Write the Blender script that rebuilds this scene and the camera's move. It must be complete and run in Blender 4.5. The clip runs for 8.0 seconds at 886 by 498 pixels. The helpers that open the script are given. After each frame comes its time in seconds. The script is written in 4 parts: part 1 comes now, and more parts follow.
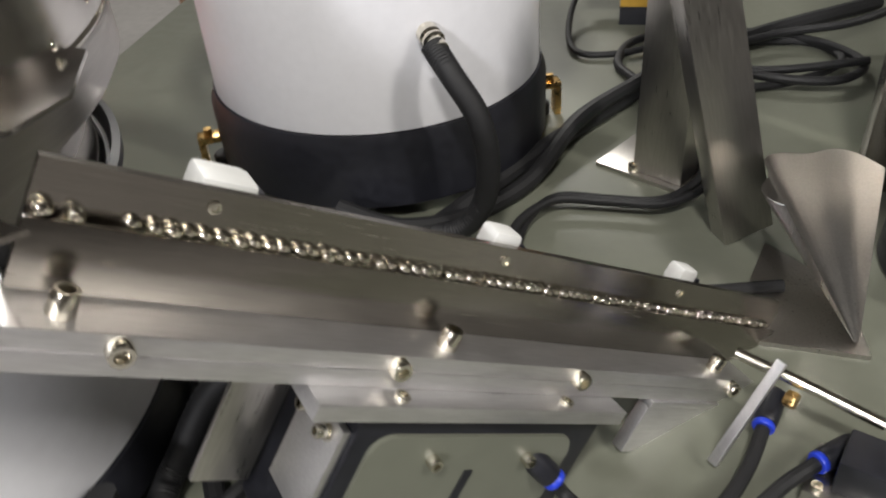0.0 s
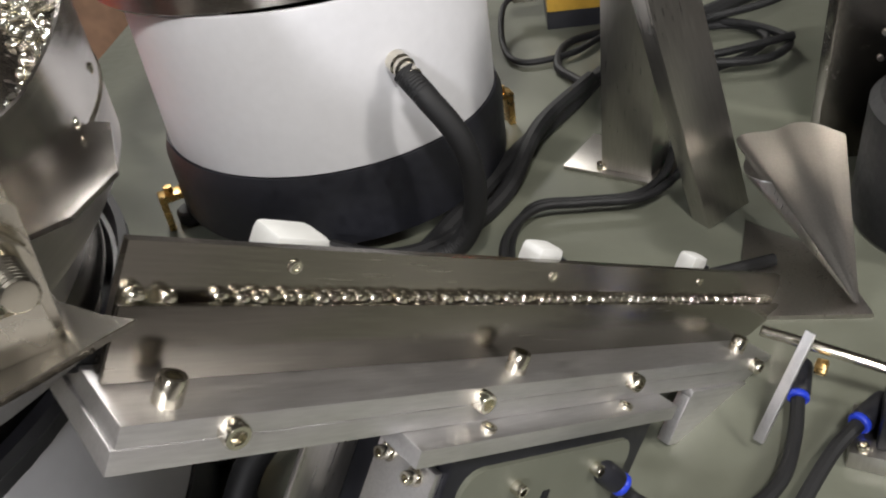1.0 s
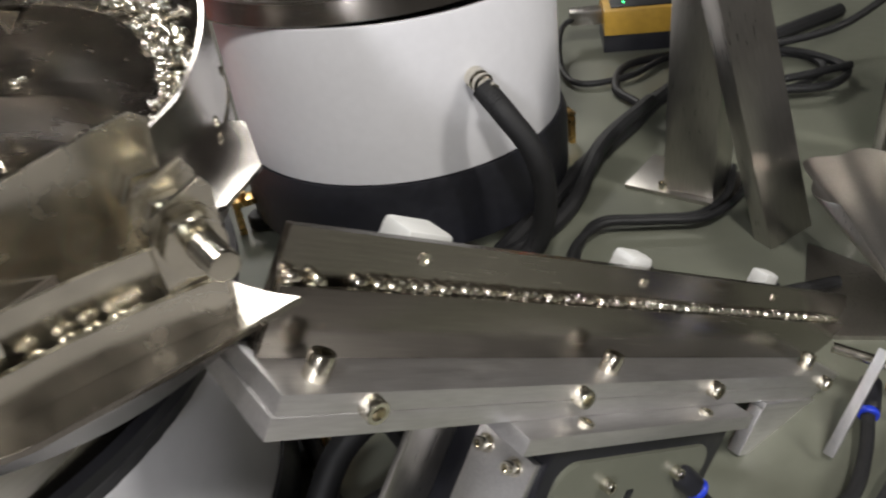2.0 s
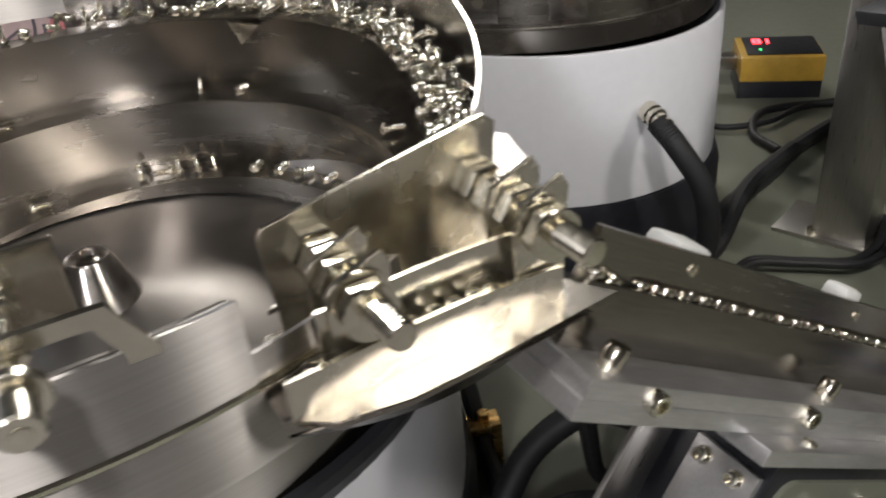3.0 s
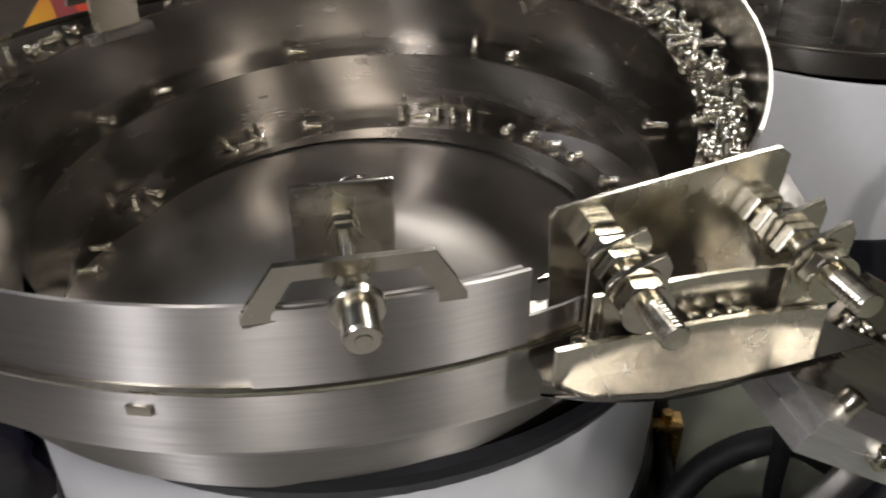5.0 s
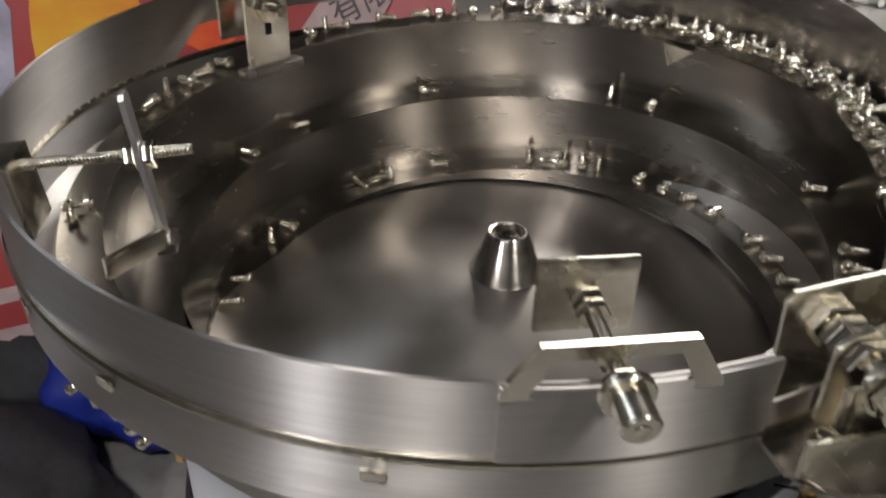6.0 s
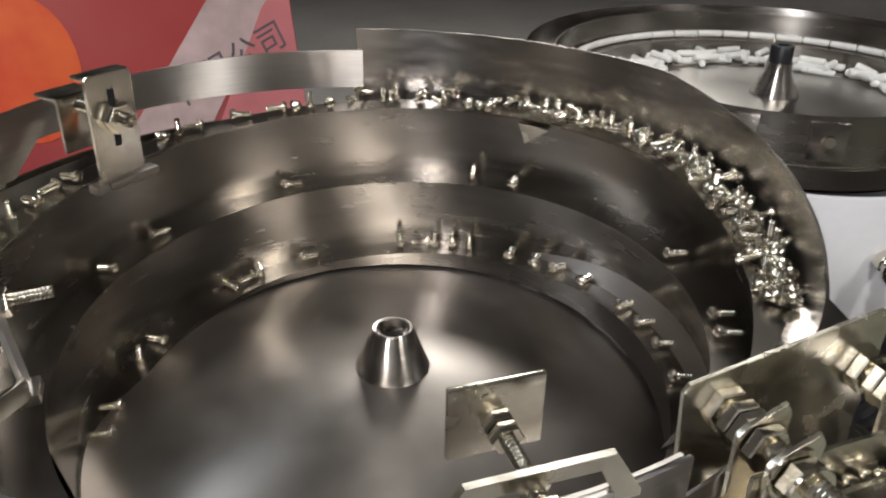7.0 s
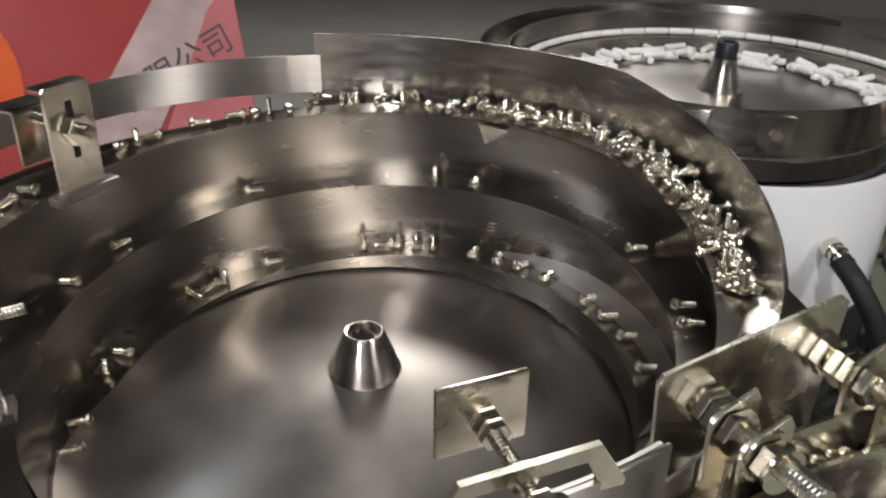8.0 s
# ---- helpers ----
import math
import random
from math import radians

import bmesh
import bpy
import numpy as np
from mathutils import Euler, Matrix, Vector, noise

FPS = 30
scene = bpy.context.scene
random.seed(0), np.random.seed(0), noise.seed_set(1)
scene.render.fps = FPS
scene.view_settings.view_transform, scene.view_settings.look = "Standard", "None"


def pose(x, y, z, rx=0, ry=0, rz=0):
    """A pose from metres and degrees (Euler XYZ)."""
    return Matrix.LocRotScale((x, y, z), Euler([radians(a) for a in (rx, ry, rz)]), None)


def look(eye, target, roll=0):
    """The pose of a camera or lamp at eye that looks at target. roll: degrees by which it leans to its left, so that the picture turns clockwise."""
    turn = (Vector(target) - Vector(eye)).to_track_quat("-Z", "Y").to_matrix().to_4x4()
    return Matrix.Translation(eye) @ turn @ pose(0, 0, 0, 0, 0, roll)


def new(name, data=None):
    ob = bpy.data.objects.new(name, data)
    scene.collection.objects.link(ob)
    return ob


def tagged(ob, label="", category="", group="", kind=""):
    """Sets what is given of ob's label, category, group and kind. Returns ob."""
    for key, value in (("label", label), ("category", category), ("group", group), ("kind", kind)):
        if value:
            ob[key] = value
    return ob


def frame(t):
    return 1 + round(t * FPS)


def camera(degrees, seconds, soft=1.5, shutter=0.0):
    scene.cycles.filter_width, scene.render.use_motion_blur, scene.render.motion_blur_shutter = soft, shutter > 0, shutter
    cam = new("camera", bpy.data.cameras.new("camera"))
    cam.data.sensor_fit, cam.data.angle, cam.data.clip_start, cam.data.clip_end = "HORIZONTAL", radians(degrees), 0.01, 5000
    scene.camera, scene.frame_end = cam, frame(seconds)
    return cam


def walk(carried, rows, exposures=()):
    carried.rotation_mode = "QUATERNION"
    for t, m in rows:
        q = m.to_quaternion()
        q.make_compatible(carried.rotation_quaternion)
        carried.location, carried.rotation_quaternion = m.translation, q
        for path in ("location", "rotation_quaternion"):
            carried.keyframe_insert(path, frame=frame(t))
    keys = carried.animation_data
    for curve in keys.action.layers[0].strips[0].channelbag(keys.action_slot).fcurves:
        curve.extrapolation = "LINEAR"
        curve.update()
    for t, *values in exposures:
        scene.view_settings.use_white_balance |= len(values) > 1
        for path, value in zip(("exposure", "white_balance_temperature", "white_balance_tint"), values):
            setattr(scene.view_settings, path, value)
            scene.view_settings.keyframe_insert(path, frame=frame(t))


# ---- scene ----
cam = camera(57.0, 8.0, soft=2.0, shutter=0.5)
PATH = [
    (0, (0.154, 0.13, 0.371), (-0.186, 1.71, -0.807), -4.5),
    (0.5, (0.116, 0.139, 0.377), (-0.101, 1.751, -0.787), -7.3),
    (1, (0.096, 0.131, 0.378), (-0.04, 1.753, -0.784), -8.7),
    (2.3, (0.045, 0.104, 0.39), (-0.182, 1.768, -0.696), -7.5),
    (2.5, (0.03, 0.099, 0.393), (-0.253, 1.77, -0.669), -8.2),
    (3, (-0.015, 0.076, 0.397), (-0.341, 1.761, -0.631), -5.6),
    (3.5, (-0.044, 0.062, 0.398), (-0.318, 1.732, -0.668), -5.1),
    (4, (-0.041, 0.067, 0.405), (-0.433, 1.704, -0.675), -1.6),
    (5.3, (-0.042, 0.042, 0.421), (-0.806, 1.535, -0.669), 0.8),
    (5.5, (-0.065, 0.039, 0.423), (-0.82, 1.535, -0.669), 2.3),
    (6, (-0.103, 0.029, 0.429), (-0.913, 1.526, -0.621), 1.9),
    (6.5, (-0.126, 0.037, 0.441), (-0.765, 1.672, -0.519), 1.8),
    (7, (-0.12, 0.039, 0.446), (-0.65, 1.732, -0.478), 1.4),
    (7.5, (-0.128, 0.031, 0.451), (-0.614, 1.755, -0.437), 2.1),
    (8, (-0.128, 0.032, 0.45), (-0.542, 1.757, -0.474), 1.3),
]
walk(cam, [(t, look(eye, target, roll)) for t, eye, target, roll in PATH], [(0, 0.0), (1, 0.0), (2.5, -0.40), (4, -0.72), (5.5, -0.92), (6.5, -0.58), (8, -0.40)])


# ---- world and light ----
world = bpy.data.worlds.new("hall_air")
scene.world = world
world.use_nodes = True
world.node_tree.nodes["Background"].inputs[0].default_value = (0.62, 0.66, 0.75, 1)
world.node_tree.nodes["Background"].inputs[1].default_value = 0.05


def area_lamp(name, eye, target, size_x, size_y, watts, colour):
    data = bpy.data.lights.new(name, "AREA")
    data.shape, data.size, data.size_y, data.energy, data.color = "RECTANGLE", size_x, size_y, watts, colour
    ob = new(name, data)
    ob.matrix_world = look(eye, target)
    return ob


# ---- materials ----
def material(name):
    m = bpy.data.materials.new(name)
    m.use_nodes = True
    return m, m.node_tree.nodes, m.node_tree.links, m.node_tree.nodes["Principled BSDF"]


def surface(name, colour, metal=0.0, rough=0.5, spread=0.12, rough_spread=0.12, grain=60.0, stretch=(1, 1, 1), bump=0.1, stain=6.0, dirt=None, aniso=0.0, coat=0.0, island=0.0):
    """Colour, gloss and relief that vary at two scales: a fine grain and broad stains."""
    m, nodes, links, shader = material(name)
    coords = nodes.new("ShaderNodeTexCoord")
    mapping = nodes.new("ShaderNodeMapping")
    mapping.inputs["Scale"].default_value = stretch
    links.new(coords.outputs["Object"], mapping.inputs["Vector"])
    fine = nodes.new("ShaderNodeTexNoise")
    fine.inputs["Scale"].default_value, fine.inputs["Detail"].default_value = grain, 5
    links.new(mapping.outputs["Vector"], fine.inputs["Vector"])
    broad = nodes.new("ShaderNodeTexNoise")
    broad.inputs["Scale"].default_value, broad.inputs["Detail"].default_value, broad.inputs["Roughness"].default_value = stain, 6, 0.62
    links.new(coords.outputs["Object"], broad.inputs["Vector"])
    blend = nodes.new("ShaderNodeMixRGB")
    blend.inputs["Fac"].default_value = 0.5
    links.new(fine.outputs["Fac"], blend.inputs["Color1"])
    links.new(broad.outputs["Fac"], blend.inputs["Color2"])
    ramp = nodes.new("ShaderNodeValToRGB")
    lo = [c * (1 - spread) for c in colour] if dirt is None else list(dirt)
    ramp.color_ramp.elements[0].position, ramp.color_ramp.elements[1].position = 0.33, 0.64
    ramp.color_ramp.elements[0].color = (*lo, 1)
    ramp.color_ramp.elements[1].color = (*[min(1, c * (1 + spread)) for c in colour], 1)
    links.new(blend.outputs["Color"], ramp.inputs["Fac"])
    links.new(ramp.outputs["Color"], shader.inputs["Base Color"])
    gloss = nodes.new("ShaderNodeMapRange")
    gloss.inputs["From Min"].default_value, gloss.inputs["From Max"].default_value = 0.3, 0.7
    gloss.inputs["To Min"].default_value, gloss.inputs["To Max"].default_value = max(0.02, rough - rough_spread), min(1, rough + rough_spread)
    links.new(blend.outputs["Color"], gloss.inputs["Value"])
    links.new(gloss.outputs["Result"], shader.inputs["Roughness"])
    if bump:
        relief = nodes.new("ShaderNodeBump")
        relief.inputs["Strength"].default_value, relief.inputs["Distance"].default_value = bump, 0.001
        links.new(fine.outputs["Fac"], relief.inputs["Height"])
        links.new(relief.outputs["Normal"], shader.inputs["Normal"])
    shader.inputs["Metallic"].default_value = metal
    shader.inputs["Anisotropic"].default_value = aniso
    if aniso:
        turned = nodes.new("ShaderNodeTangent")
        turned.direction_type, turned.axis = "RADIAL", "Z"
        links.new(turned.outputs["Tangent"], shader.inputs["Tangent"])
        shader.inputs["Anisotropic Rotation"].default_value = 0.25
    shader.inputs["Coat Weight"].default_value = coat
    return m


def plain(name, colour, rough=0.5, metal=0.0, glow=0.0):
    m, nodes, links, shader = material(name)
    shader.inputs["Base Color"].default_value = (*colour, 1)
    shader.inputs["Roughness"].default_value, shader.inputs["Metallic"].default_value = rough, metal
    if glow:
        shader.inputs["Emission Color"].default_value, shader.inputs["Emission Strength"].default_value = (*colour, 1), glow
    return m


STEEL = surface("brushed_bowl_steel", (0.33, 0.306, 0.278), 1, 0.25, 0.14, 0.06, 26, (1, 1, 6), 0.0, 9, aniso=0.66)
FLOOR_STEEL = surface("scuffed_bowl_floor_steel", (0.41, 0.38, 0.35), 1, 0.36, 0.10, 0.06, 40, (1, 1, 1), 0.0, 7, aniso=0.6)
POLISHED = surface("polished_steel", (0.55, 0.52, 0.49), 1, 0.22, 0.15, 0.07, 40, (1, 1, 8), 0.03, 14, aniso=0.75)
BRUSHED = surface("brushed_wall_steel", (0.60, 0.57, 0.55), 1, 0.40, 0.10, 0.05, 60, (0.5, 0.5, 14), 0.05, 12, aniso=1.0)
# base colour darkened to stand in for the dark hall that the rail reflects
RAIL_STEEL = surface("darkened_ground_steel", (0.27, 0.25, 0.225), 1, 0.24, 0.14, 0.06, 160, (6, 0.3, 6), 0.04, 10)
ALUMINIUM = surface("milled_aluminium", (0.72, 0.71, 0.71), 1, 0.46, 0.10, 0.08, 220, (4, 0.4, 4), 0.06, 12)
BAR_STEEL = surface("satin_steel", (0.50, 0.48, 0.45), 1, 0.32, 0.12, 0.08, 140, (5, 5, 0.4), 0.05, 8)
BRIGHT = surface("bright_bent_steel", (0.72, 0.685, 0.60), 1, 0.23, 0.16, 0.10, 60, (1, 1, 1), 0.03, 30)
ZINC = surface("nickel_plated_steel", (0.74, 0.70, 0.60), 1, 0.17, 0.10, 0.06, 300, (1, 1, 1), 0.03, 60)
WHITE = surface("white_enamel", (0.68, 0.68, 0.71), 0, 0.38, 0.03, 0.08, 120, (1, 1, 1), 0.03, 5)
BLACK_RUBBER = surface("black_rubber", (0.008, 0.008, 0.009), 0, 0.62, 0.3, 0.12, 200, (1, 1, 1), 0.15, 20)
BLACK_PAINT = surface("black_enamel", (0.012, 0.0125, 0.017), 0, 0.42, 0.3, 0.1, 140, (1, 1, 1), 0.08, 12)
TABLE_PAINT = surface("pale_table_plate", (0.150, 0.156, 0.122), 0.0, 0.40, 0.07, 0.10, 70, (1, 1, 1), 0.05, 4, coat=0.15)
FLOOR_GREY = surface("grey_hall_floor", (0.34, 0.325, 0.31), 0, 0.5, 0.18, 0.12, 30, (1, 1, 1), 0.1, 1.6)
WALL_GREY = surface("hall_wall", (0.30, 0.285, 0.27), 0, 0.8, 0.15, 0.1, 8, (1, 1, 1), 0.0, 0.7)
CEILING_DARK = surface("hall_ceiling", (0.09, 0.085, 0.08), 0, 0.9, 0.2, 0.05, 4, (1, 1, 1), 0.0, 0.4)
BRASS = surface("brass", (0.70, 0.46, 0.18), 1, 0.28, 0.15, 0.08, 200, (1, 1, 1), 0.03, 40)
BLUE = surface("blue_plastic", (0.02, 0.05, 0.55), 0, 0.35, 0.1, 0.05, 200, (1, 1, 1), 0.0, 30)
WHITE_PLASTIC = surface("white_plastic", (0.74, 0.74, 0.72), 0, 0.42, 0.05, 0.08, 200, (1, 1, 1), 0.03, 30)
YELLOW = surface("amber_housing", (0.55, 0.33, 0.05), 0, 0.4, 0.12, 0.08, 120, (1, 1, 1), 0.04, 20)
LED_RED = plain("red_digits", (1.0, 0.03, 0.04), 0.4, 0, 14)
LED_GREEN = plain("green_light", (0.05, 1.0, 0.25), 0.4, 0, 5)


# ---- mesh helpers ----
def link_mesh(name, bm, mat, parent=None, label="", smooth=35):
    me = bpy.data.meshes.new(name)
    bmesh.ops.recalc_face_normals(bm, faces=bm.faces)
    bm.to_mesh(me)
    bm.free()
    for p in me.polygons:
        p.use_smooth = True
    me.set_sharp_from_angle(angle=radians(smooth))
    me.materials.append(mat)
    ob = new(name, me)
    if parent is not None:
        ob.parent = parent
    return tagged(ob, label)


def part(name, bm, mat, parent, label="", smooth=35):
    return link_mesh(name, bm, mat, parent, label, smooth)


def thing(name, m, label, category, group="", kind=""):
    ob = new(name)
    ob.empty_display_size = 0.02
    ob.matrix_world = m
    return tagged(ob, label, category, group, kind)


def solid(name, bm, mat, label, category, group="", kind="", m=None, smooth=35):
    ob = link_mesh(name, bm, mat, None, label, smooth)
    if m is not None:
        ob.matrix_world = m
    return tagged(ob, label, category, group, kind)


def box(bm, x0, x1, y0, y1, z0, z1, bevel=0.0, m=None):
    made = bmesh.ops.create_cube(bm, size=1)["verts"]
    place = Matrix.Translation(((x0 + x1) / 2, (y0 + y1) / 2, (z0 + z1) / 2)) @ Matrix.Diagonal((x1 - x0, y1 - y0, z1 - z0, 1))
    bmesh.ops.transform(bm, matrix=place, verts=made)
    if bevel:
        edges = list({e for v in made for e in v.link_edges})
        made = list({v for f in bmesh.ops.bevel(bm, geom=edges, offset=bevel, segments=2, affect="EDGES", profile=0.6)["faces"] for v in f.verts})
        seen, stack = set(made), list(made)
        while stack:
            for e in stack.pop().link_edges:
                for w in e.verts:
                    if w not in seen:
                        seen.add(w)
                        stack.append(w)
        made = list(seen)
    if m is not None:
        bmesh.ops.transform(bm, matrix=m, verts=made)
    return bm


def lathe(bm, profile, seg=48, start=0.0, end=360.0, m=None, close=False):
    """Turns a profile of (radius, height) round z; angles in degrees."""
    full = abs(end - start) >= 360
    count = seg if full else seg + 1
    rings = []
    for k in range(count):
        a = radians(start + (end - start) * k / seg)
        rings.append([bm.verts.new((r * math.cos(a), r * math.sin(a), z)) for r, z in profile])
    n = len(profile)
    for k in range(seg):
        a, b = rings[k], rings[(k + 1) % count]
        for i in range(n if close else n - 1):
            j = (i + 1) % n
            bm.faces.new((a[i], b[i], b[j], a[j]))
    if close and not full:
        bm.faces.new(rings[0])
        bm.faces.new(list(reversed(rings[-1])))
    verts = [v for r in rings for v in r]
    bmesh.ops.remove_doubles(bm, verts=verts, dist=1e-6)
    if m is not None:
        bmesh.ops.transform(bm, matrix=m, verts=[v for v in verts if v.is_valid])
    return bm


def axis(p, q):
    """A pose at p whose z points to q."""
    way = Vector(q) - Vector(p)
    return Matrix.Translation(p) @ way.to_track_quat("Z", "Y").to_matrix().to_4x4()


def rod(bm, p, q, r, seg=20, r2=None, bevel=0.0):
    h = (Vector(q) - Vector(p)).length
    r2 = r if r2 is None else r2
    prof = [(0, 0), (r - bevel, 0), (r, bevel), (r2, h - bevel), (r2 - bevel, h), (0, h)] if bevel else [(0, 0), (r, 0), (r2, h), (0, h)]
    return lathe(bm, prof, seg, m=axis(p, q))


def spline(points, steps=8):
    """A smooth line through the points."""
    pts = [Vector(p) for p in points]
    pts = [pts[0] * 2 - pts[1]] + pts + [pts[-1] * 2 - pts[-2]]
    out = []
    for i in range(1, len(pts) - 2):
        a, b, c, d = pts[i - 1:i + 3]
        for k in range(steps):
            t = k / steps
            out.append(0.5 * ((2 * b) + (c - a) * t + (2 * a - 5 * b + 4 * c - d) * t * t + (3 * b - a - 3 * c + d) * t ** 3))
    return out + [pts[-2]]


def tube(bm, points, r, seg=10, steps=8, ribs=0.0, smooth=True):
    """A hose along a smooth line; ribs: how far every second ring stands back."""
    line = spline(points, steps) if smooth else [Vector(p) for p in points]
    up, rings = Vector((0.13, 0.21, 0.97)), []
    for i, p in enumerate(line):
        way = (line[min(i + 1, len(line) - 1)] - line[max(i - 1, 0)]).normalized()
        side = way.cross(up)
        side = side.normalized() if side.length > 1e-4 else Vector((1, 0, 0))
        up = side.cross(way).normalized()
        rr = r * (1 - ribs * (i % 2))
        rings.append([bm.verts.new(p + rr * (math.cos(6.28319 * k / seg) * side + math.sin(6.28319 * k / seg) * up)) for k in range(seg)])
    for a, b in zip(rings, rings[1:]):
        for k in range(seg):
            bm.faces.new((a[k], a[(k + 1) % seg], b[(k + 1) % seg], b[k]))
    bm.faces.new(rings[0])
    bm.faces.new(rings[-1])
    return bm


def slab(bm, outline, z0, z1, m=None, bevel=0.0):
    """A flat plate with the outline (x, y), from z0 to z1."""
    low = [bm.verts.new((x, y, z0)) for x, y in outline]
    top = [bm.verts.new((x, y, z1)) for x, y in outline]
    bm.faces.new(list(reversed(low)))
    bm.faces.new(top)
    for i in range(len(low)):
        j = (i + 1) % len(low)
        bm.faces.new((low[i], low[j], top[j], top[i]))
    verts = low + top
    if bevel:
        edges = list({e for v in top for e in v.link_edges if e.other_vert(v) in top})
        made = bmesh.ops.bevel(bm, geom=edges, offset=bevel, segments=2, affect="EDGES")["verts"]
        verts = list({*[v for v in verts if v.is_valid], *made})
    if m is not None:
        bmesh.ops.transform(bm, matrix=m, verts=[v for v in verts if v.is_valid])
    return bm


def frame_slab(bm, outer, inner, z0, z1, m=None):
    """A plate with a window: outer and inner outlines with as many corners."""
    rows = [[bm.verts.new((x, y, z)) for x, y in line] for line in (outer, inner) for z in (z0, z1)]
    ol, oh, il, ih = rows
    n = len(outer)
    for i in range(n):
        j = (i + 1) % n
        for f in ((oh[i], oh[j], ih[j], ih[i]), (ol[j], ol[i], il[i], il[j]), (ol[i], ol[j], oh[j], oh[i]), (il[j], il[i], ih[i], ih[j])):
            bm.faces.new(f)
    if m is not None:
        bmesh.ops.transform(bm, matrix=m, verts=[v for r in rows for v in r])
    return bm


LAY = Matrix(((1.0497, -0.0388, 0, 0.0384), (0.1215, 1.0193, 0, -0.0067), (0, 0, 1.02, 0), (0, 0, 0, 1)))


def settle(before):
    """Sets out on the bench what was built since: from the rail's own plan to the place's."""
    for ob in [o for o in scene.objects if o not in before and o.parent is None]:
        if ob.matrix_world == Matrix():
            for o in (ob, *ob.children_recursive):
                if o.type == "MESH":
                    o.data.transform(LAY)
        else:
            spot = LAY @ ob.matrix_world.translation
            ob.matrix_world = Matrix.Translation(spot) @ Matrix.Rotation(radians(4.5), 4, "Z") @ Matrix.Scale(1.035, 4) @ Matrix.Translation(-ob.matrix_world.translation) @ ob.matrix_world


# ---- setting ----
FLOOR_Z = -0.80
bm = bmesh.new()
box(bm, -6, 6, -5, 7, FLOOR_Z - 0.1, FLOOR_Z)
solid("floor", bm, FLOOR_GREY, "scuffed grey hall floor", "floor", kind="structure")
for wall, dims in (("wall_north", (-6, 6, 7, 7.15)), ("wall_south", (-6, 6, -5.15, -5)), ("wall_west", (-6.15, -6, -5, 7)), ("wall_east", (6, 6.15, -5, 7))):
    bm = bmesh.new()
    box(bm, *dims, FLOOR_Z, 3.6)
    solid(wall, bm, WALL_GREY, "plain grey exhibition hall wall", "wall", kind="structure")
bm = bmesh.new()
box(bm, -6.15, 6.15, -5.15, 7.15, 3.6, 3.7)
solid("ceiling", bm, CEILING_DARK, "dark exhibition hall ceiling", "ceiling", kind="structure")

# hall lamps
area_lamp("hall_spot_light", (0.15, -1.1, 2.6), (-0.1, 0.4, 0.1), 0.30, 0.30, 62, (1.0, 0.965, 0.92))
area_lamp("stand_flood_light", (-0.42, -2.2, 1.35), (-0.1, 0.4, 0.1), 0.34, 0.26, 36, (0.98, 0.97, 1.0))
area_lamp("hall_strip_light", (-1.1, 4.6, 3.1), (-0.4, 0.5, 0), 1.5, 0.9, 120, (1.0, 0.97, 0.92))
# this cool left strip is an unseen fill, added for reflections in the steel
area_lamp("hall_strip_light", (-3.2, 0.2, 3.2), (-0.3, 0.4, 0), 0.5, 2.2, 36, (0.86, 0.92, 1.0))
area_lamp("hall_strip_light", (2.3, -0.7, 2.4), (0, 0.4, 0), 0.22, 0.9, 48, (1.0, 0.96, 0.90))

# ---- the bench ----
bench = thing("work_bench", pose(0, 0, 0), "pale painted steel machine bench with square edges", "bench")
bm = bmesh.new()
box(bm, -0.416, 1.1, 0.13, 1.75, -0.03, 0.0, 0.002)
part("bench_top", bm, TABLE_PAINT, bench)
bm = bmesh.new()
box(bm, -0.40, 1.07, 0.14, 1.72, -0.74, -0.03, 0.004)
part("cabinet", bm, BLACK_PAINT, bench, "dark enclosed bench cabinet")
for x, y in ((-0.36, 0.2), (1.03, 0.2), (-0.36, 1.66), (1.03, 1.66)):
    bm = bmesh.new()
    rod(bm, (x, y, -0.80), (x, y, -0.74), 0.03, 20, bevel=0.004)
    part("foot", bm, BLACK_RUBBER, bench)

# ---- bowls ----
BOWL = Vector((-0.264, 0.393, 0))
WALL = Vector((-0.015, -0.009, 0))
DRUM_2 = Vector((-0.038, 0.806, 0))
PINS = Vector((-0.054, 0.822, 0.006))
LEVEL = Matrix.Rotation(radians(3.4), 4, "X")


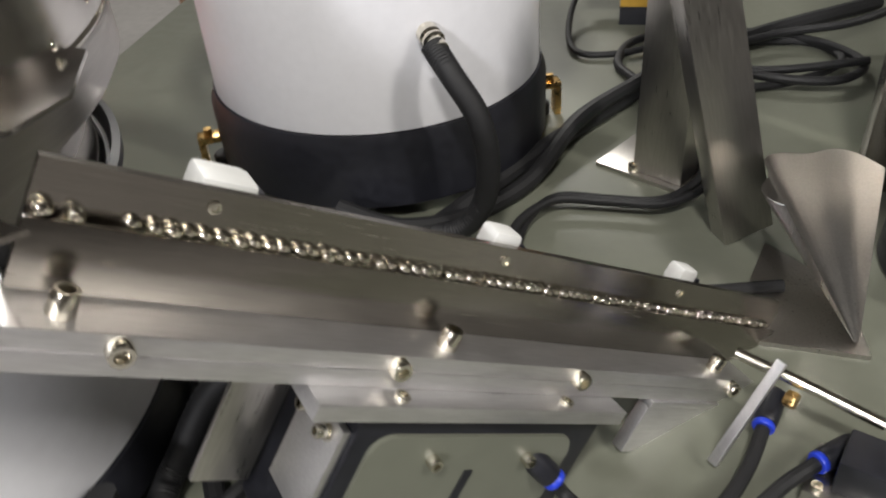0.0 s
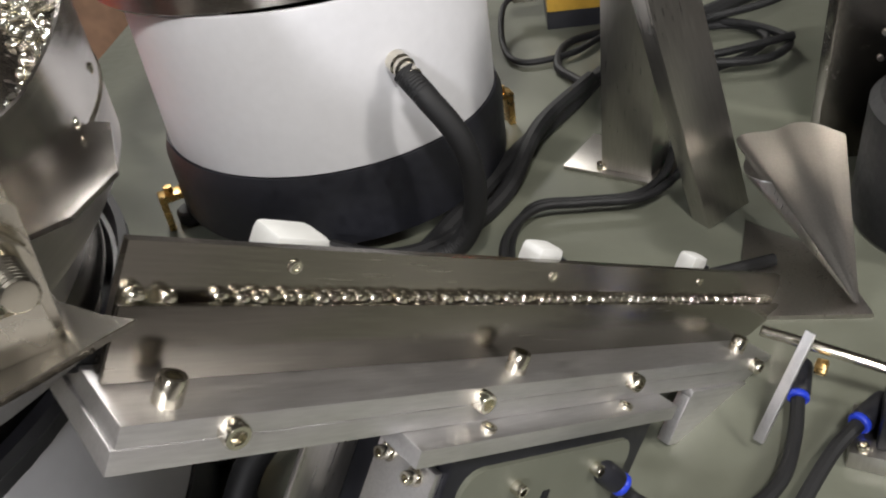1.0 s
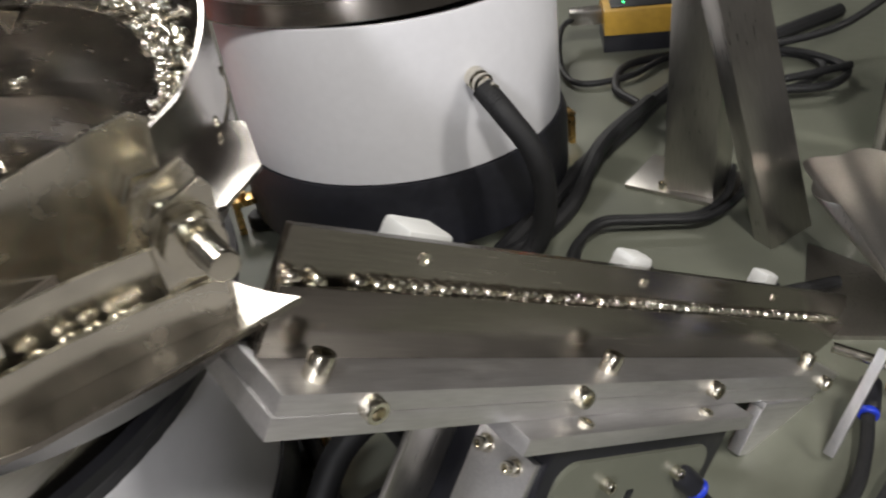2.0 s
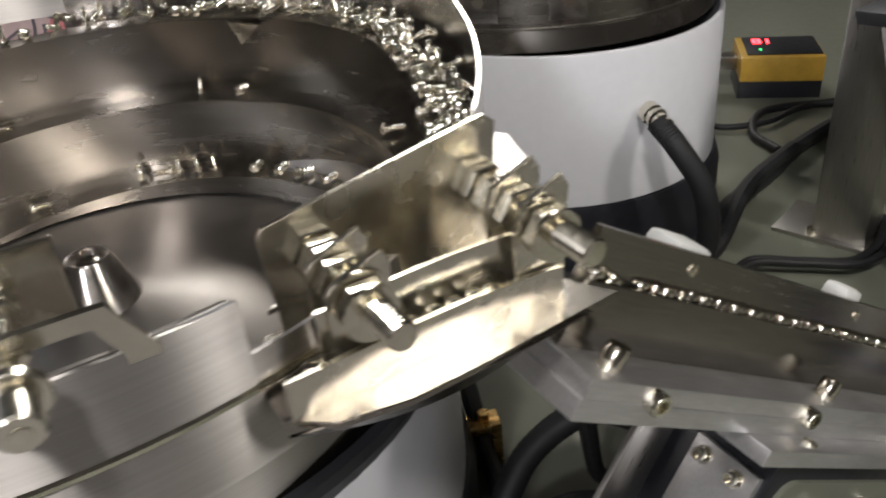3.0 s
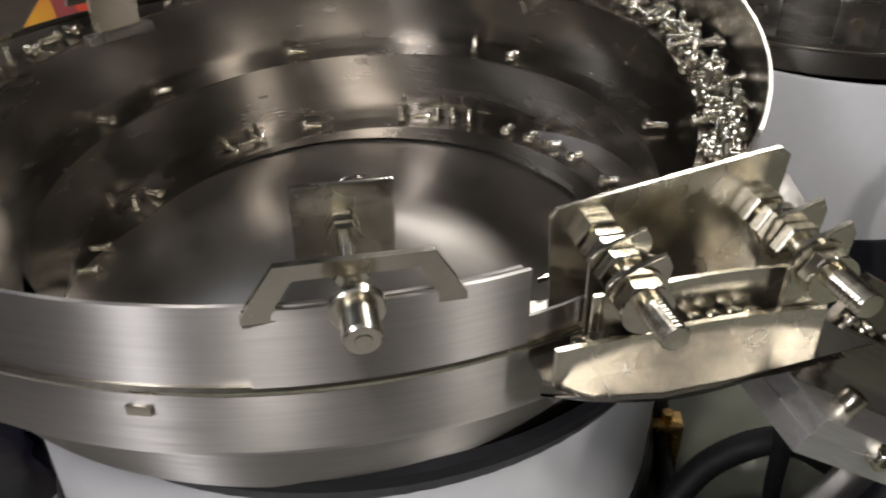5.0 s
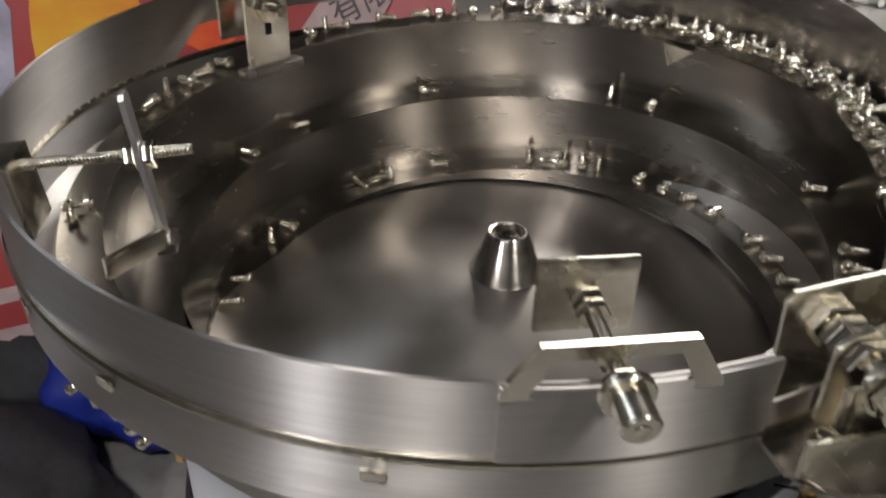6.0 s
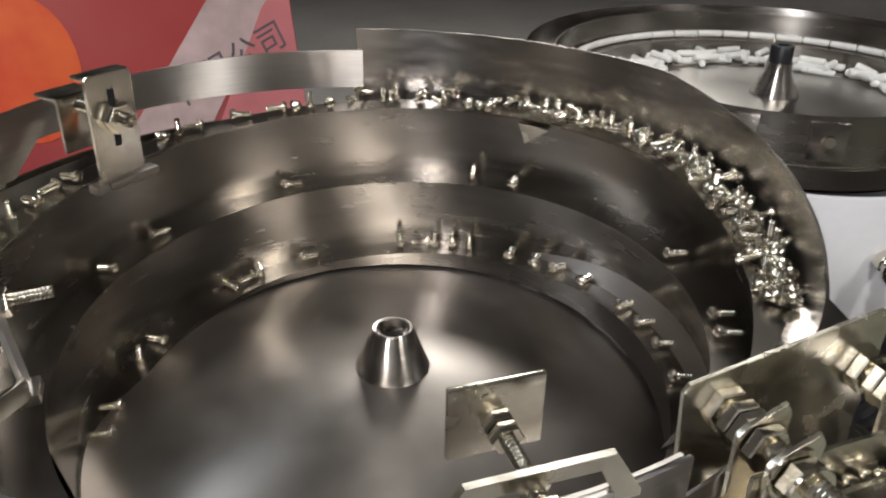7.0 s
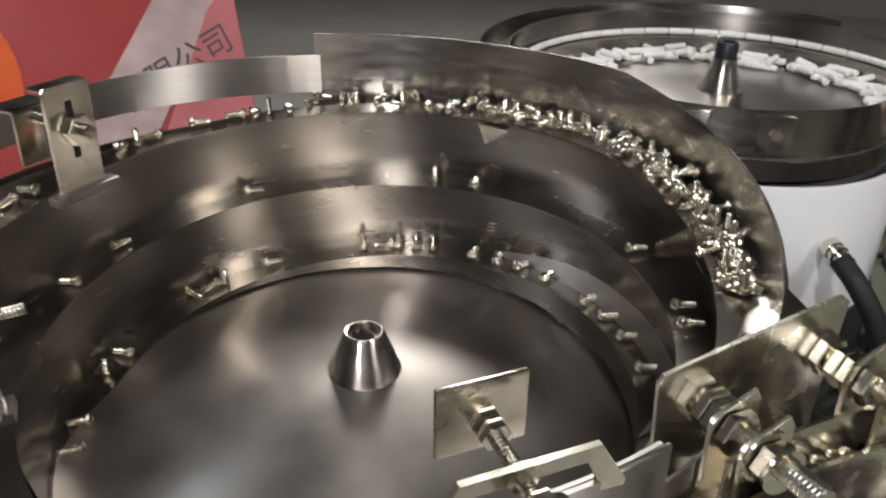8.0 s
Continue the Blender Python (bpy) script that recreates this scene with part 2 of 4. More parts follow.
def drum(centre, r, base_top, top, label):
    ob = thing("vibratory_drive", pose(*centre), label, "feeder drive", "feeder drives")
    bm = bmesh.new()
    lathe(bm, [(0, 0.012), (r * 1.0, 0.012), (r + 0.006, 0.016), (r + 0.006, base_top - 0.012), (r + 0.002, base_top), (0, base_top)], 96)
    part("base_ring", bm, BLACK_PAINT, ob, "black enamelled base ring")
    bm = bmesh.new()
    lathe(bm, [(r - 0.004, base_top), (r, base_top + 0.001), (r, top - 0.0015), (r - 0.001, top), (r - 0.004, top), (r - 0.004, base_top)], 128)
    part("skirt", bm, WHITE, ob, "white enamelled sheet skirt")
    for a in (20, 100, 205):
        x, y = (r + 0.004) * math.cos(radians(a)), (r + 0.004) * math.sin(radians(a))
        foot = bmesh.new()
        rod(foot, (x, y, 0), (x, y, 0.014), 0.012, 16, bevel=0.002)
        part("foot", foot, BLACK_RUBBER, ob)
        lug = bmesh.new()
        way = pose(x, y, 0, 0, 0, a)
        box(lug, 0.0, 0.022, -0.008, 0.008, 0.028, 0.034, 0.001, way)
        box(lug, 0.016, 0.022, -0.008, 0.008, 0.0, 0.028, 0.001, way)
        lug_ob = part("lug", lug, BRASS, ob, "brass clamp lug")
        pin = bmesh.new()
        rod(pin, way @ Vector((0.012, 0, 0.034)), way @ Vector((0.012, 0, 0.040)), 0.004, 6)
        part("bolt", pin, BRASS, lug_ob)
    return ob


drum(BOWL, 0.186, 0.045, 0.161, "white cylindrical vibratory drive with black base under the screw bowl")
drum(DRUM_2, 0.1455, 0.078, 0.204, "white cylindrical vibratory drive with black base under the pin bowl")

# screw bowl: a stepped spiral
PITCH, RUN, FIRST = 0.05, 0.0195, 225.0


def lap(phi):
    """Angle, inner radius and height of the spiral ledge."""
    return FIRST - phi, 0.157 + RUN * (phi - 144) / 360, 0.137 + PITCH * min(phi, 905) / 360 - 0.00028 * max(0, phi - 905)


def shift(phi):
    """How far the lap's centre has moved towards the outer wall's."""
    return WALL * min(1, max(0, (phi - 144) / 720))


def sector(bm, a0, a1, prof, steps):
    """Sweeps a closed profile, given by angle, round the bowl's axis."""
    rows = []
    for k in range(steps + 1):
        a = a0 + (a1 - a0) * k / steps
        t = radians(a)
        rows.append([bm.verts.new((r * math.cos(t), r * math.sin(t), z)) for r, z in prof(a)])
    n = len(rows[0])
    for a, b in zip(rows, rows[1:]):
        for i in range(n):
            j = (i + 1) % n
            bm.faces.new((a[i], b[i], b[j], a[j]))
    bm.faces.new(rows[0])
    bm.faces.new(list(reversed(rows[-1])))
    return bm


TILT = Matrix.Translation((0, 0, 0.16)) @ LEVEL @ Matrix.Translation((0, 0, -0.16))


def leaning(ob):
    """The inner bowl leans slightly towards the operator's side."""
    ob.data.transform(TILT)
    return ob


bowl = thing("screw_feeder_bowl", pose(*BOWL), "stepped stainless steel vibratory bowl with a spiral track of screws", "feeder bowl")
bm = bmesh.new()
lathe(bm, [(0.0, 0.1725), (0.03, 0.1715), (0.08, 0.165), (0.13, 0.150), (0.150, 0.1425), (0.168, 0.1385), (0.168, 0.1350), (0.13, 0.146), (0.02, 0.160), (0.0, 0.161)], 128)
leaning(part("bowl_floor", bm, FLOOR_STEEL, bowl, "slightly domed brushed steel bowl floor"))
bm = bmesh.new()
rows, steps = [], 326
for k in range(steps + 1):
    phi = 978 * k / steps
    a, r, z = lap(phi)
    t = radians(a)
    c, s = math.cos(t), math.sin(t)
    e = shift(phi)
    drop = 0.0015 if phi > 340 else max(0.004, z - 0.144)
    rows.append([bm.verts.new((e.x + q * c, e.y + q * s, h)) for q, h in ((r - 0.0004, z - drop), (r - 0.0004, z), (r + 0.0205, z - 0.0012), (r + 0.0205, z - 0.0035))])
for a, b in zip(rows, rows[1:]):
    for i in range(4):
        bm.faces.new((a[i], b[i], b[(i + 1) % 4], a[(i + 1) % 4]))
bm.faces.new(rows[0])
bm.faces.new(list(reversed(rows[-1])))
leaning(part("track", bm, STEEL, bowl, "spiral steel track ledge", 50))
bm = bmesh.new()
rows = []
for k in range(197):
    phi = 618 * k / 196
    a, r, z = lap(phi)
    _, r2, z2 = lap(phi + 360)
    t = radians(a)
    c, s = math.cos(t), math.sin(t)
    e, f = shift(phi), shift(phi + 360)
    rows.append([bm.verts.new((g.x + q * c, g.y + q * s, h)) for g, q, h in ((e, r + 0.0198, z - 0.002), (e, r + 0.0199, z + 0.012), (f, r2 + 0.0005, z2 - 0.0012), (f, r2 + 0.0025, z2 - 0.0012), (e, r + 0.0219, z + 0.010), (e, r + 0.0218, z - 0.002))])
for a, b in zip(rows, rows[1:]):
    for i in range(6):
        bm.faces.new((a[i], b[i], b[(i + 1) % 6], a[(i + 1) % 6]))
leaning(part("step_wall", bm, STEEL, bowl, "spiral steel wall between the track laps", 50))


def rim_top(a):
    """Height of the outer wall's rim round the bowl, by angle in degrees."""
    return 0.280 + 0.017 * min(1, max(0, (-85 - a) / 147))


def outer(a):
    low = 0.2495 if a > -182 else 0.2495 + 0.020 * min(1, (-182 - a) / 6)
    return [(0.2225, low), (0.2240, low), (0.2240, rim_top(a)), (0.2225, rim_top(a))]


def band(a):
    top = 0.3126 - 0.033 * min(1, max(0, (52 - a) / 54))
    return [(0.2232, 0.2480), (0.2248, 0.2480), (0.2248, top), (0.2232, top)]


def shifted(name, bm, mat, label, smooth=35):
    ob = part(name, bm, mat, bowl, label, smooth)
    ob.location = WALL
    return ob


sector(bm := bmesh.new(), -39.5, -249, outer, 120)
shifted("outer_wall", bm, BRUSHED, "polished steel outer wall")
sector(bm := bmesh.new(), -21, -40, lambda a: [(0.2225, 0.2470), (0.2238, 0.2470), (0.2238, 0.2600), (0.2225, 0.2600)], 16)
shifted("outlet_sill", bm, BRUSHED, "low steel sill under the outlet")
sector(bm := bmesh.new(), 112, -22, band, 110)
shifted("raised_band", bm, POLISHED, "raised polished steel band that keeps the screws in")
bm = bmesh.new()
lathe(bm, [(0.2225, 0.2510), (0.2250, 0.2510), (0.2258, 0.2495), (0.2250, 0.2475), (0.2225, 0.2475)], 160, close=True)
shifted("weld_seam", bm, ZINC, "bright weld seam round the wall")
bm = bmesh.new()
lathe(bm, [(0.2232, 0.2475), (0.2236, 0.2240), (0.2180, 0.2180), (0.200, 0.206), (0.190, 0.170), (0.190, 0.167), (0.202, 0.204), (0.2200, 0.2170), (0.2245, 0.2235), (0.2245, 0.2475)], 160, close=True)
shifted("lower_band", bm, BRUSHED, "polished lower band and tapered underside")
bm = bmesh.new()
lathe(bm, [(0.150, 0.126), (0.178, 0.126), (0.1885, 0.160), (0.192, 0.164), (0.192, 0.170), (0.188, 0.172), (0.184, 0.160), (0.172, 0.130), (0.150, 0.130)], 96, close=True)
part("mount_ring", bm, BLACK_PAINT, bowl, "black mounting ring")
for a in (-128, -112, -96, -70):
    bm = bmesh.new()
    p = Matrix.Rotation(radians(a), 4, "Z")
    box(bm, 0.2248, 0.2262, -0.004, 0.004, 0.2395, 0.2435, 0.0004, p)
    shifted("tack_weld", bm, ZINC, "bright tack weld")

# folded gusset where the upper lap is spliced
bm = bmesh.new()
vs = [bm.verts.new(v) for v in ((0, 0, 0), (0, 0.027, 0.0), (0, 0.004, -0.018), (0.0016, 0, 0), (0.0016, 0.027, 0.0), (0.0016, 0.004, -0.018))]
for f in ((0, 2, 1), (3, 4, 5), (0, 1, 4, 3), (1, 2, 5, 4), (2, 0, 3, 5)):
    bm.faces.new([vs[k] for k in f])
phi = FIRST - 76 + 720
gusset = part("gusset", bm, BRIGHT, bowl, "small bright triangular gusset at the track's splice")
gusset.matrix_local = TILT @ pose(*shift(phi), 0, 0, 76) @ pose(lap(phi)[1] - 0.0030, 0.0, lap(phi)[2] - 0.0015, 0, 14, 180 - 6) @ Matrix.Scale(0.9, 4)

# centre cap
cap = thing("centre_cap", pose(BOWL.x + 0.004, BOWL.y + 0.003, 0.1700) @ Matrix.Scale(0.9, 4), "conical steel cap over the bowl's centre bolt", "cap")
bm = bmesh.new()
lathe(bm, [(0.0235, 0), (0.0240, 0.0015), (0.0222, 0.005), (0.0132, 0.0285), (0.0120, 0.0300), (0.0108, 0.0298), (0.0095, 0.022), (0, 0.022), (0, 0)], 64)
part("cone", bm, POLISHED, cap)
bm = bmesh.new()
lathe(bm, [(0, 0.0222), (0.0075, 0.0222), (0.0070, 0.0275), (0.0045, 0.0285), (0.0040, 0.025), (0, 0.025)], 6)
part("bolt", bm, RAIL_STEEL, cap, "dark socket bolt")

# ---- fasteners ----
def hex_ring(bm, m, af, h, bore=0.0):
    r = af / 1.732
    lathe(bm, [(bore, 0), (r * 0.93, 0), (r, h * 0.12), (r, h * 0.88), (r * 0.93, h), (bore, h)], 6, m=m, close=bore > 0)
    return bm


def threaded(bm, p, q, r, pitch=0.0016):
    """A threaded stud from p to q."""
    h = (Vector(q) - Vector(p)).length
    n = max(2, int(h / pitch))
    prof = [(0, 0), (r * 0.8, 0)]
    for k in range(n):
        prof += [(r, (k + 0.3) * h / n), (r, (k + 0.5) * h / n), (r * 0.86, (k + 0.95) * h / n)]
    return lathe(bm, prof + [(r * 0.7, h), (0, h)], 18, m=axis(p, q))


def socket_bolt(bm, m, r, h):
    """A knurled socket head, standing on z = 0."""
    lathe(bm, [(0, 0), (r * 0.97, 0), (r, h * 0.06), (r, h * 0.86), (r * 0.9, h), (r * 0.58, h)], 28, m=m)
    lathe(bm, [(r * 0.58, h), (r * 0.54, h * 0.5), (0, h * 0.46)], 6, m=m)
    return bm


# ---- rail ----
RAIL = Matrix(((0.6315, 0.6474, 0.4267, -0.0029), (-0.7750, 0.5425, 0.3241, 0.2996), (-0.0217, -0.5354, 0.8443, 0.2175), (0, 0, 0, 1))) @ Matrix.Scale(1.088, 4)
rail = thing("linear_feed_rail", RAIL, "sloping steel and aluminium rail with a slot for screws", "feed rail")
bm = bmesh.new()
box(bm, -0.030, 0.009, -0.016, 0.385, -0.011, -0.004, 0.0006)
part("upper_bar", bm, ALUMINIUM, rail, "milled aluminium bar")
bm = bmesh.new()
box(bm, -0.034, 0.0092, -0.017, 0.385, -0.0188, -0.0111, 0.0006)
part("lower_bar", bm, ALUMINIUM, rail, "milled aluminium bar")
bm = bmesh.new()
box(bm, -0.0125, -0.0105, -0.014, 0.395, -0.0039, 0.0195, 0.0003)
part("front_plate", bm, RAIL_STEEL, rail, "ground steel side plate, darkened for the hall it reflects")
bm = bmesh.new()
SIDE = Matrix(((0, 0, 1, 0), (1, 0, 0, 0), (0, 1, 0, 0), (0, 0, 0, 1)))
slab(bm, [(-0.013, -0.0039), (0.397, -0.0039), (0.397, 0.030), (0.391, 0.0365), (-0.013, 0.0358)], -0.0195, -0.0160, SIDE)
part("back_plate", bm, RAIL_STEEL, rail, "chamfered ground steel back plate, darkened for the hall it reflects")
bm = bmesh.new()
box(bm, -0.0160, -0.0125, -0.012, 0.394, -0.0039, 0.0035)
part("slot_spacer", bm, RAIL_STEEL, rail)
bm = bmesh.new()
box(bm, -0.014, 0.020, 0.084, 0.252, -0.0262, -0.0189, 0.0005)
part("mount_block", bm, ALUMINIUM, rail, "milled aluminium mounting block")
for y in (0.0, 0.145, 0.337):
    bm = bmesh.new()
    socket_bolt(bm, Matrix.Translation((0, y, -0.0041)), 0.00425, 0.0085)
    part("cap_bolt", bm, ZINC, rail, "bright socket cap bolt")
for y, n in ((0.016, -0.0085), (0.118, -0.0085), (0.220, -0.0085), (0.345, -0.0080)):
    bm = bmesh.new()
    socket_bolt(bm, axis((0.0088, y, n), (0.02, y, n)), 0.0042, 0.0052)
    part("side_bolt", bm, ZINC, rail, "bright socket cap bolt")
for y in (0.122, 0.214):
    bm = bmesh.new()
    socket_bolt(bm, Matrix.Translation((0.0145, y, -0.0192)), 0.0032, 0.0022)
    part("low_bolt", bm, ZINC, rail)
for y in (0.040, 0.169, 0.295):
    bm = bmesh.new()
    socket_bolt(bm, axis((-0.0161, y, 0.0300), (-0.01, y, 0.0300)), 0.0023, 0.0010)
    part("plate_screw", bm, ZINC, rail)

# bracket under the far end
bracket = thing("angle_bracket", RAIL, "milled aluminium angle bracket under the rail's far end", "bracket")
bm = bmesh.new()
box(bm, -0.012, 0.011, 0.283, 0.372, -0.0230, -0.0190, 0.0006)
box(bm, 0.003, 0.0105, 0.283, 0.375, -0.0520, -0.0230, 0.0008)
part("angle", bm, ALUMINIUM, bracket)
bm = bmesh.new()
socket_bolt(bm, axis((0.0104, 0.330, -0.032), (0.02, 0.330, -0.032)), 0.003, 0.002)
part("bolt", bm, ZINC, bracket)

# linear drive under the rail
drive = thing("linear_drive", RAIL, "black linear vibrator with bare metal plates under the rail", "linear drive")
bm = bmesh.new()
box(bm, -0.040, 0.0145, 0.110, 0.246, -0.112, -0.0264, 0.002)
part("housing", bm, BLACK_PAINT, drive, "black enamelled housing")
bm = bmesh.new()
box(bm, -0.0204, 0.0118, 0.1060, 0.1098, -0.085, -0.0378, 0.0006)
part("end_plate", bm, ALUMINIUM, drive, "bare aluminium end plate")
for c in (-0.0134, 0.0032):
    bm = bmesh.new()
    lathe(bm, [(0, 0), (0.0040, 0), (0.0040, 0.0008), (0, 0.0008)], 20, m=axis((c, 0.1060, -0.0442), (c, 0.09, -0.0442)))
    socket_bolt(bm, axis((c, 0.1052, -0.0442), (c, 0.09, -0.0442)), 0.0029, 0.005)
    part("bolt", bm, ZINC, drive, "bright bolt with washer")
bm = bmesh.new()
box(bm, -0.034, -0.0310, 0.080, 0.1060, -0.10, -0.021, 0.0004)
part("spring_plate", bm, BAR_STEEL, drive, "thin upright steel plate")
r, corner = 0.010, []
for cx, cy, a0 in ((0.222, -0.046, 0), (0.128, -0.046, 90), (0.128, -0.095, 180), (0.222, -0.095, 270)):
    corner += [(cx + r * math.cos(radians(a0 + k * 15)), cy + r * math.sin(radians(a0 + k * 15))) for k in range(7)]
bm = bmesh.new()
slab(bm, corner, 0.0145, 0.0165, SIDE, 0.0005)
cover = part("cover", bm, TABLE_PAINT, drive, "pale cover panel with rounded corners")
for y, n in ((0.1505, -0.0475), (0.205, -0.0475)):
    bm = bmesh.new()
    socket_bolt(bm, axis((0.0164, y, n), (0.03, y, n)), 0.0030, 0.005)
    part("bolt", bm, ZINC, cover)
bm = bmesh.new()
box(bm, 0.0166, 0.0172, 0.172, 0.1765, -0.075, -0.054)
part("marking", bm, BLACK_PAINT, cover, "short dark mark")
stand = thing("drive_stand", pose(0, 0, 0), "black steel stand under the tilted linear drive", "stand")
low, high = RAIL @ Vector((-0.012, 0.13, -0.11)), RAIL @ Vector((-0.012, 0.235, -0.11))
bm = bmesh.new()
box(bm, -0.03, 0.03, -0.045, 0.045, 0, 0.010, 0.001, pose(low.x + 0.005, low.y + 0.005, 0, 0, 0, -45))
part("foot_plate", bm, BLACK_PAINT, stand)
bm = bmesh.new()
box(bm, -0.018, 0.018, -0.012, 0.012, 0.009, low.z + 0.012, 0.001, pose(low.x, low.y, 0, 0, 0, -45))
part("column", bm, BLACK_PAINT, stand)

# ---- screws ----
bm = bmesh.new()
lathe(bm, [(0, 0), (0.0016, 0.0006), (0.0019, 0.001), (0.0019, 0.002), (0.0015, 0.0024), (0.0019, 0.0030), (0.0015, 0.0034), (0.0019, 0.0040), (0.0015, 0.0044), (0.0019, 0.0050), (0.0015, 0.0054), (0.0019, 0.0060), (0.0015, 0.0064), (0.0019, 0.0070), (0.0015, 0.0074), (0.0019, 0.0080), (0.0016, 0.0086),
           (0.0017, 0.0100), (0.0032, 0.0102), (0.0034, 0.0108), (0.0031, 0.0120), (0.0020, 0.0128), (0.0009, 0.0130), (0.0007, 0.0122), (0, 0.0121)], 12)
SCREW = link_mesh("machine_screw", bm, ZINC)
SCREW_MESH = SCREW.data
bpy.data.objects.remove(SCREW)
dice = random.Random(11)


def screw(m, label, group):
    ob = new("machine_screw", SCREW_MESH)
    ob.matrix_world = m
    return tagged(ob, label, "screw", group)


y = 0.0165
while y < 0.388:
    m = RAIL @ pose(-0.0143, y, 0.0197 - 0.0100, dice.uniform(-10, -6), dice.uniform(-1.5, 1.5), dice.uniform(0, 90))
    screw(m, "small nickel-plated screw hanging in the rail slot", "screws queued in the rail")
    y += 0.0056 + dice.uniform(-0.0001, 0.0003)
for y in (-0.010, -0.004):
    screw(RAIL @ pose(-0.0143, y, 0.0105, dice.uniform(-30, 5), 0, 0), "small nickel-plated screw hanging in the rail slot", "screws queued in the rail")


def on_track(angle, turn, offset, kind):
    """A pose for a screw on lap 0, 1 or 2 of the track: on its head, in the pile, or lying; "in": its head towards the centre."""
    phi = FIRST - angle + 360 * turn
    _, r, z = lap(phi)
    t = radians(angle)
    at = TILT @ Vector((shift(phi).x + (r + offset) * math.cos(t), shift(phi).y + (r + offset) * math.sin(t), z - 0.0004))
    x, y, z = BOWL.x + at.x, BOWL.y + at.y, at.z
    if kind == "head":
        return pose(x, y, z + 0.0130, 180 + dice.uniform(-6, 6), dice.uniform(-6, 6), dice.uniform(0, 360))
    if kind == "pile":
        return pose(x, y, z + dice.uniform(0.003, 0.007), dice.uniform(60, 120), dice.uniform(-30, 30), dice.uniform(0, 360))
    turned = {"in": -90, "along": 0, "back": 180, "out": 90}[kind] + dice.uniform(-12, 12)
    lying = pose(x, y, z + 0.0038, 0, 0, angle + turned) @ pose(0, 0, 0, 83.5)
    return lying @ Matrix.Translation((0, 0, -0.007)) @ Matrix.Scale(1.2, 4)


TRACK_LABEL = "small nickel-plated screw lying on the bowl's steel track"
LOOSE = {0: ((108, "head"), (102.6, "along"), (98.6, "head"), (94.3, "head"), (89.7, "head"), (78.3, "in"), (71.4, "in"), (64.8, "in"), (57, "in"), (43.6, "in"), (35.7, "in"), (27.5, "in"), (16.5, "in"),
             (131.3, "back"), (144.6, "head"), (149, "along"), (153, "out"), (177, "in"), (183.4, "head"), (199, "in"), (207, "in")),
         1: ((129.7, "back"), (87.9, "head"), (78.4, "in"), (161.8, "back"), (176.7, "in"), (34.4, "in"), (14.3, "in"), (9, "in")),
         2: ((135, "back"), (145.3, "along"), (151.4, "in"), (148, "head"), (128.3, "along"), (124.4, "in"), (121.2, "head"), (117.3, "in"), (171, "in"), (176, "along"), (180, "in"), (185, "head"), (190, "along"), (221, "in"), (224, "head"))}
for turn, row in LOOSE.items():
    for a, kind in row:
        screw(on_track(a, turn, 0.0105 if turn < 2 else 0.013, kind), TRACK_LABEL, "loose screws in the bowl")
for a, kind in ((-94, "in"), (-97, "head"), (-107, "in"), (-101, "along"), (-113, "head")):
    screw(on_track(a, 2, 0.008, kind), TRACK_LABEL, "loose screws in the bowl")
a = 114.0
while a > 2:
    for k in range(3 if a < 45 else 2 if a < 85 else 1):
        screw(on_track(a + dice.uniform(-1.2, 1.2), 2, dice.uniform(0.007, 0.018), dice.choice(("along", "in", "out", "head", "pile", "pile"))), "small nickel-plated screw crowded on the bowl's upper track", "loose screws in the bowl")
    a -= 2.2

# ---- clamp on the front rim ----
RIM = Vector((BOWL.x + WALL.x, BOWL.y + WALL.y, 0))
CLAMP = pose(RIM.x, RIM.y, 0.006, 0, 0, -52.6)
clamp = thing("rim_clamp", CLAMP, "bent bright steel clamp frame bolted over the bowl's front rim", "clamp")
UPRIGHT = Matrix(((0, 0, 1, 0), (1, 0, 0, 0), (0, 1, 0, 0), (0, 0, 0, 1)))
bm = bmesh.new()
frame_slab(bm, [(-0.0330, 0.2700), (0.0320, 0.2700), (0.0320, 0.2725), (0.0225, 0.2880), (-0.0225, 0.2880), (-0.0330, 0.2725)],
           [(-0.0245, 0.2705), (0.0235, 0.2705), (0.0235, 0.2722), (0.0180, 0.2830), (-0.0180, 0.2830), (-0.0245, 0.2722)], 0.2225, 0.2250, UPRIGHT)
part("frame", bm, BRIGHT, clamp, "bright trapezoid steel frame")
bm = bmesh.new()
sector(bm, -8.3, 13.6, lambda a: [(0.2246, 0.2455), (0.2262, 0.2455), (0.2262, 0.2738), (0.2246, 0.2738)], 28)
part("tab", bm, BRUSHED, clamp, "polished steel tab against the wall")
bm = bmesh.new()
box(bm, 0.1905, 0.1930, -0.0160, 0.0160, 0.2680, 0.2945, 0.0010)
part("plate", bm, BRIGHT, clamp, "square polished steel plate")
p0 = Vector((0.186, -0.001, 0.2835))
bm = bmesh.new()
threaded(bm, p0, p0 + Vector((0.062, 0, -0.006)), 0.0026)
part("stud", bm, ZINC, clamp, "bright threaded stud")
for k, at in enumerate((0.1955, 0.2005, 0.2185, 0.2290)):
    bm = bmesh.new()
    hex_ring(bm, axis((at, -0.001, 0.2835 - 0.097 * (at - 0.186)), (at + 0.05, -0.001, 0.2835 - 0.097 * (at - 0.186) - 0.0048)), 0.0092, 0.0042)
    part("nut", bm, ZINC, clamp)
bm = bmesh.new()
rod(bm, (0.2335, -0.001, 0.279), (0.2365, -0.001, 0.2787), 0.0080, 28, bevel=0.0005)
rod(bm, (0.2365, -0.001, 0.2787), (0.2475, -0.001, 0.2776), 0.0056, 24, bevel=0.0008)
part("sleeve_nut", bm, BRIGHT, clamp, "round polished sleeve nut with a flange")

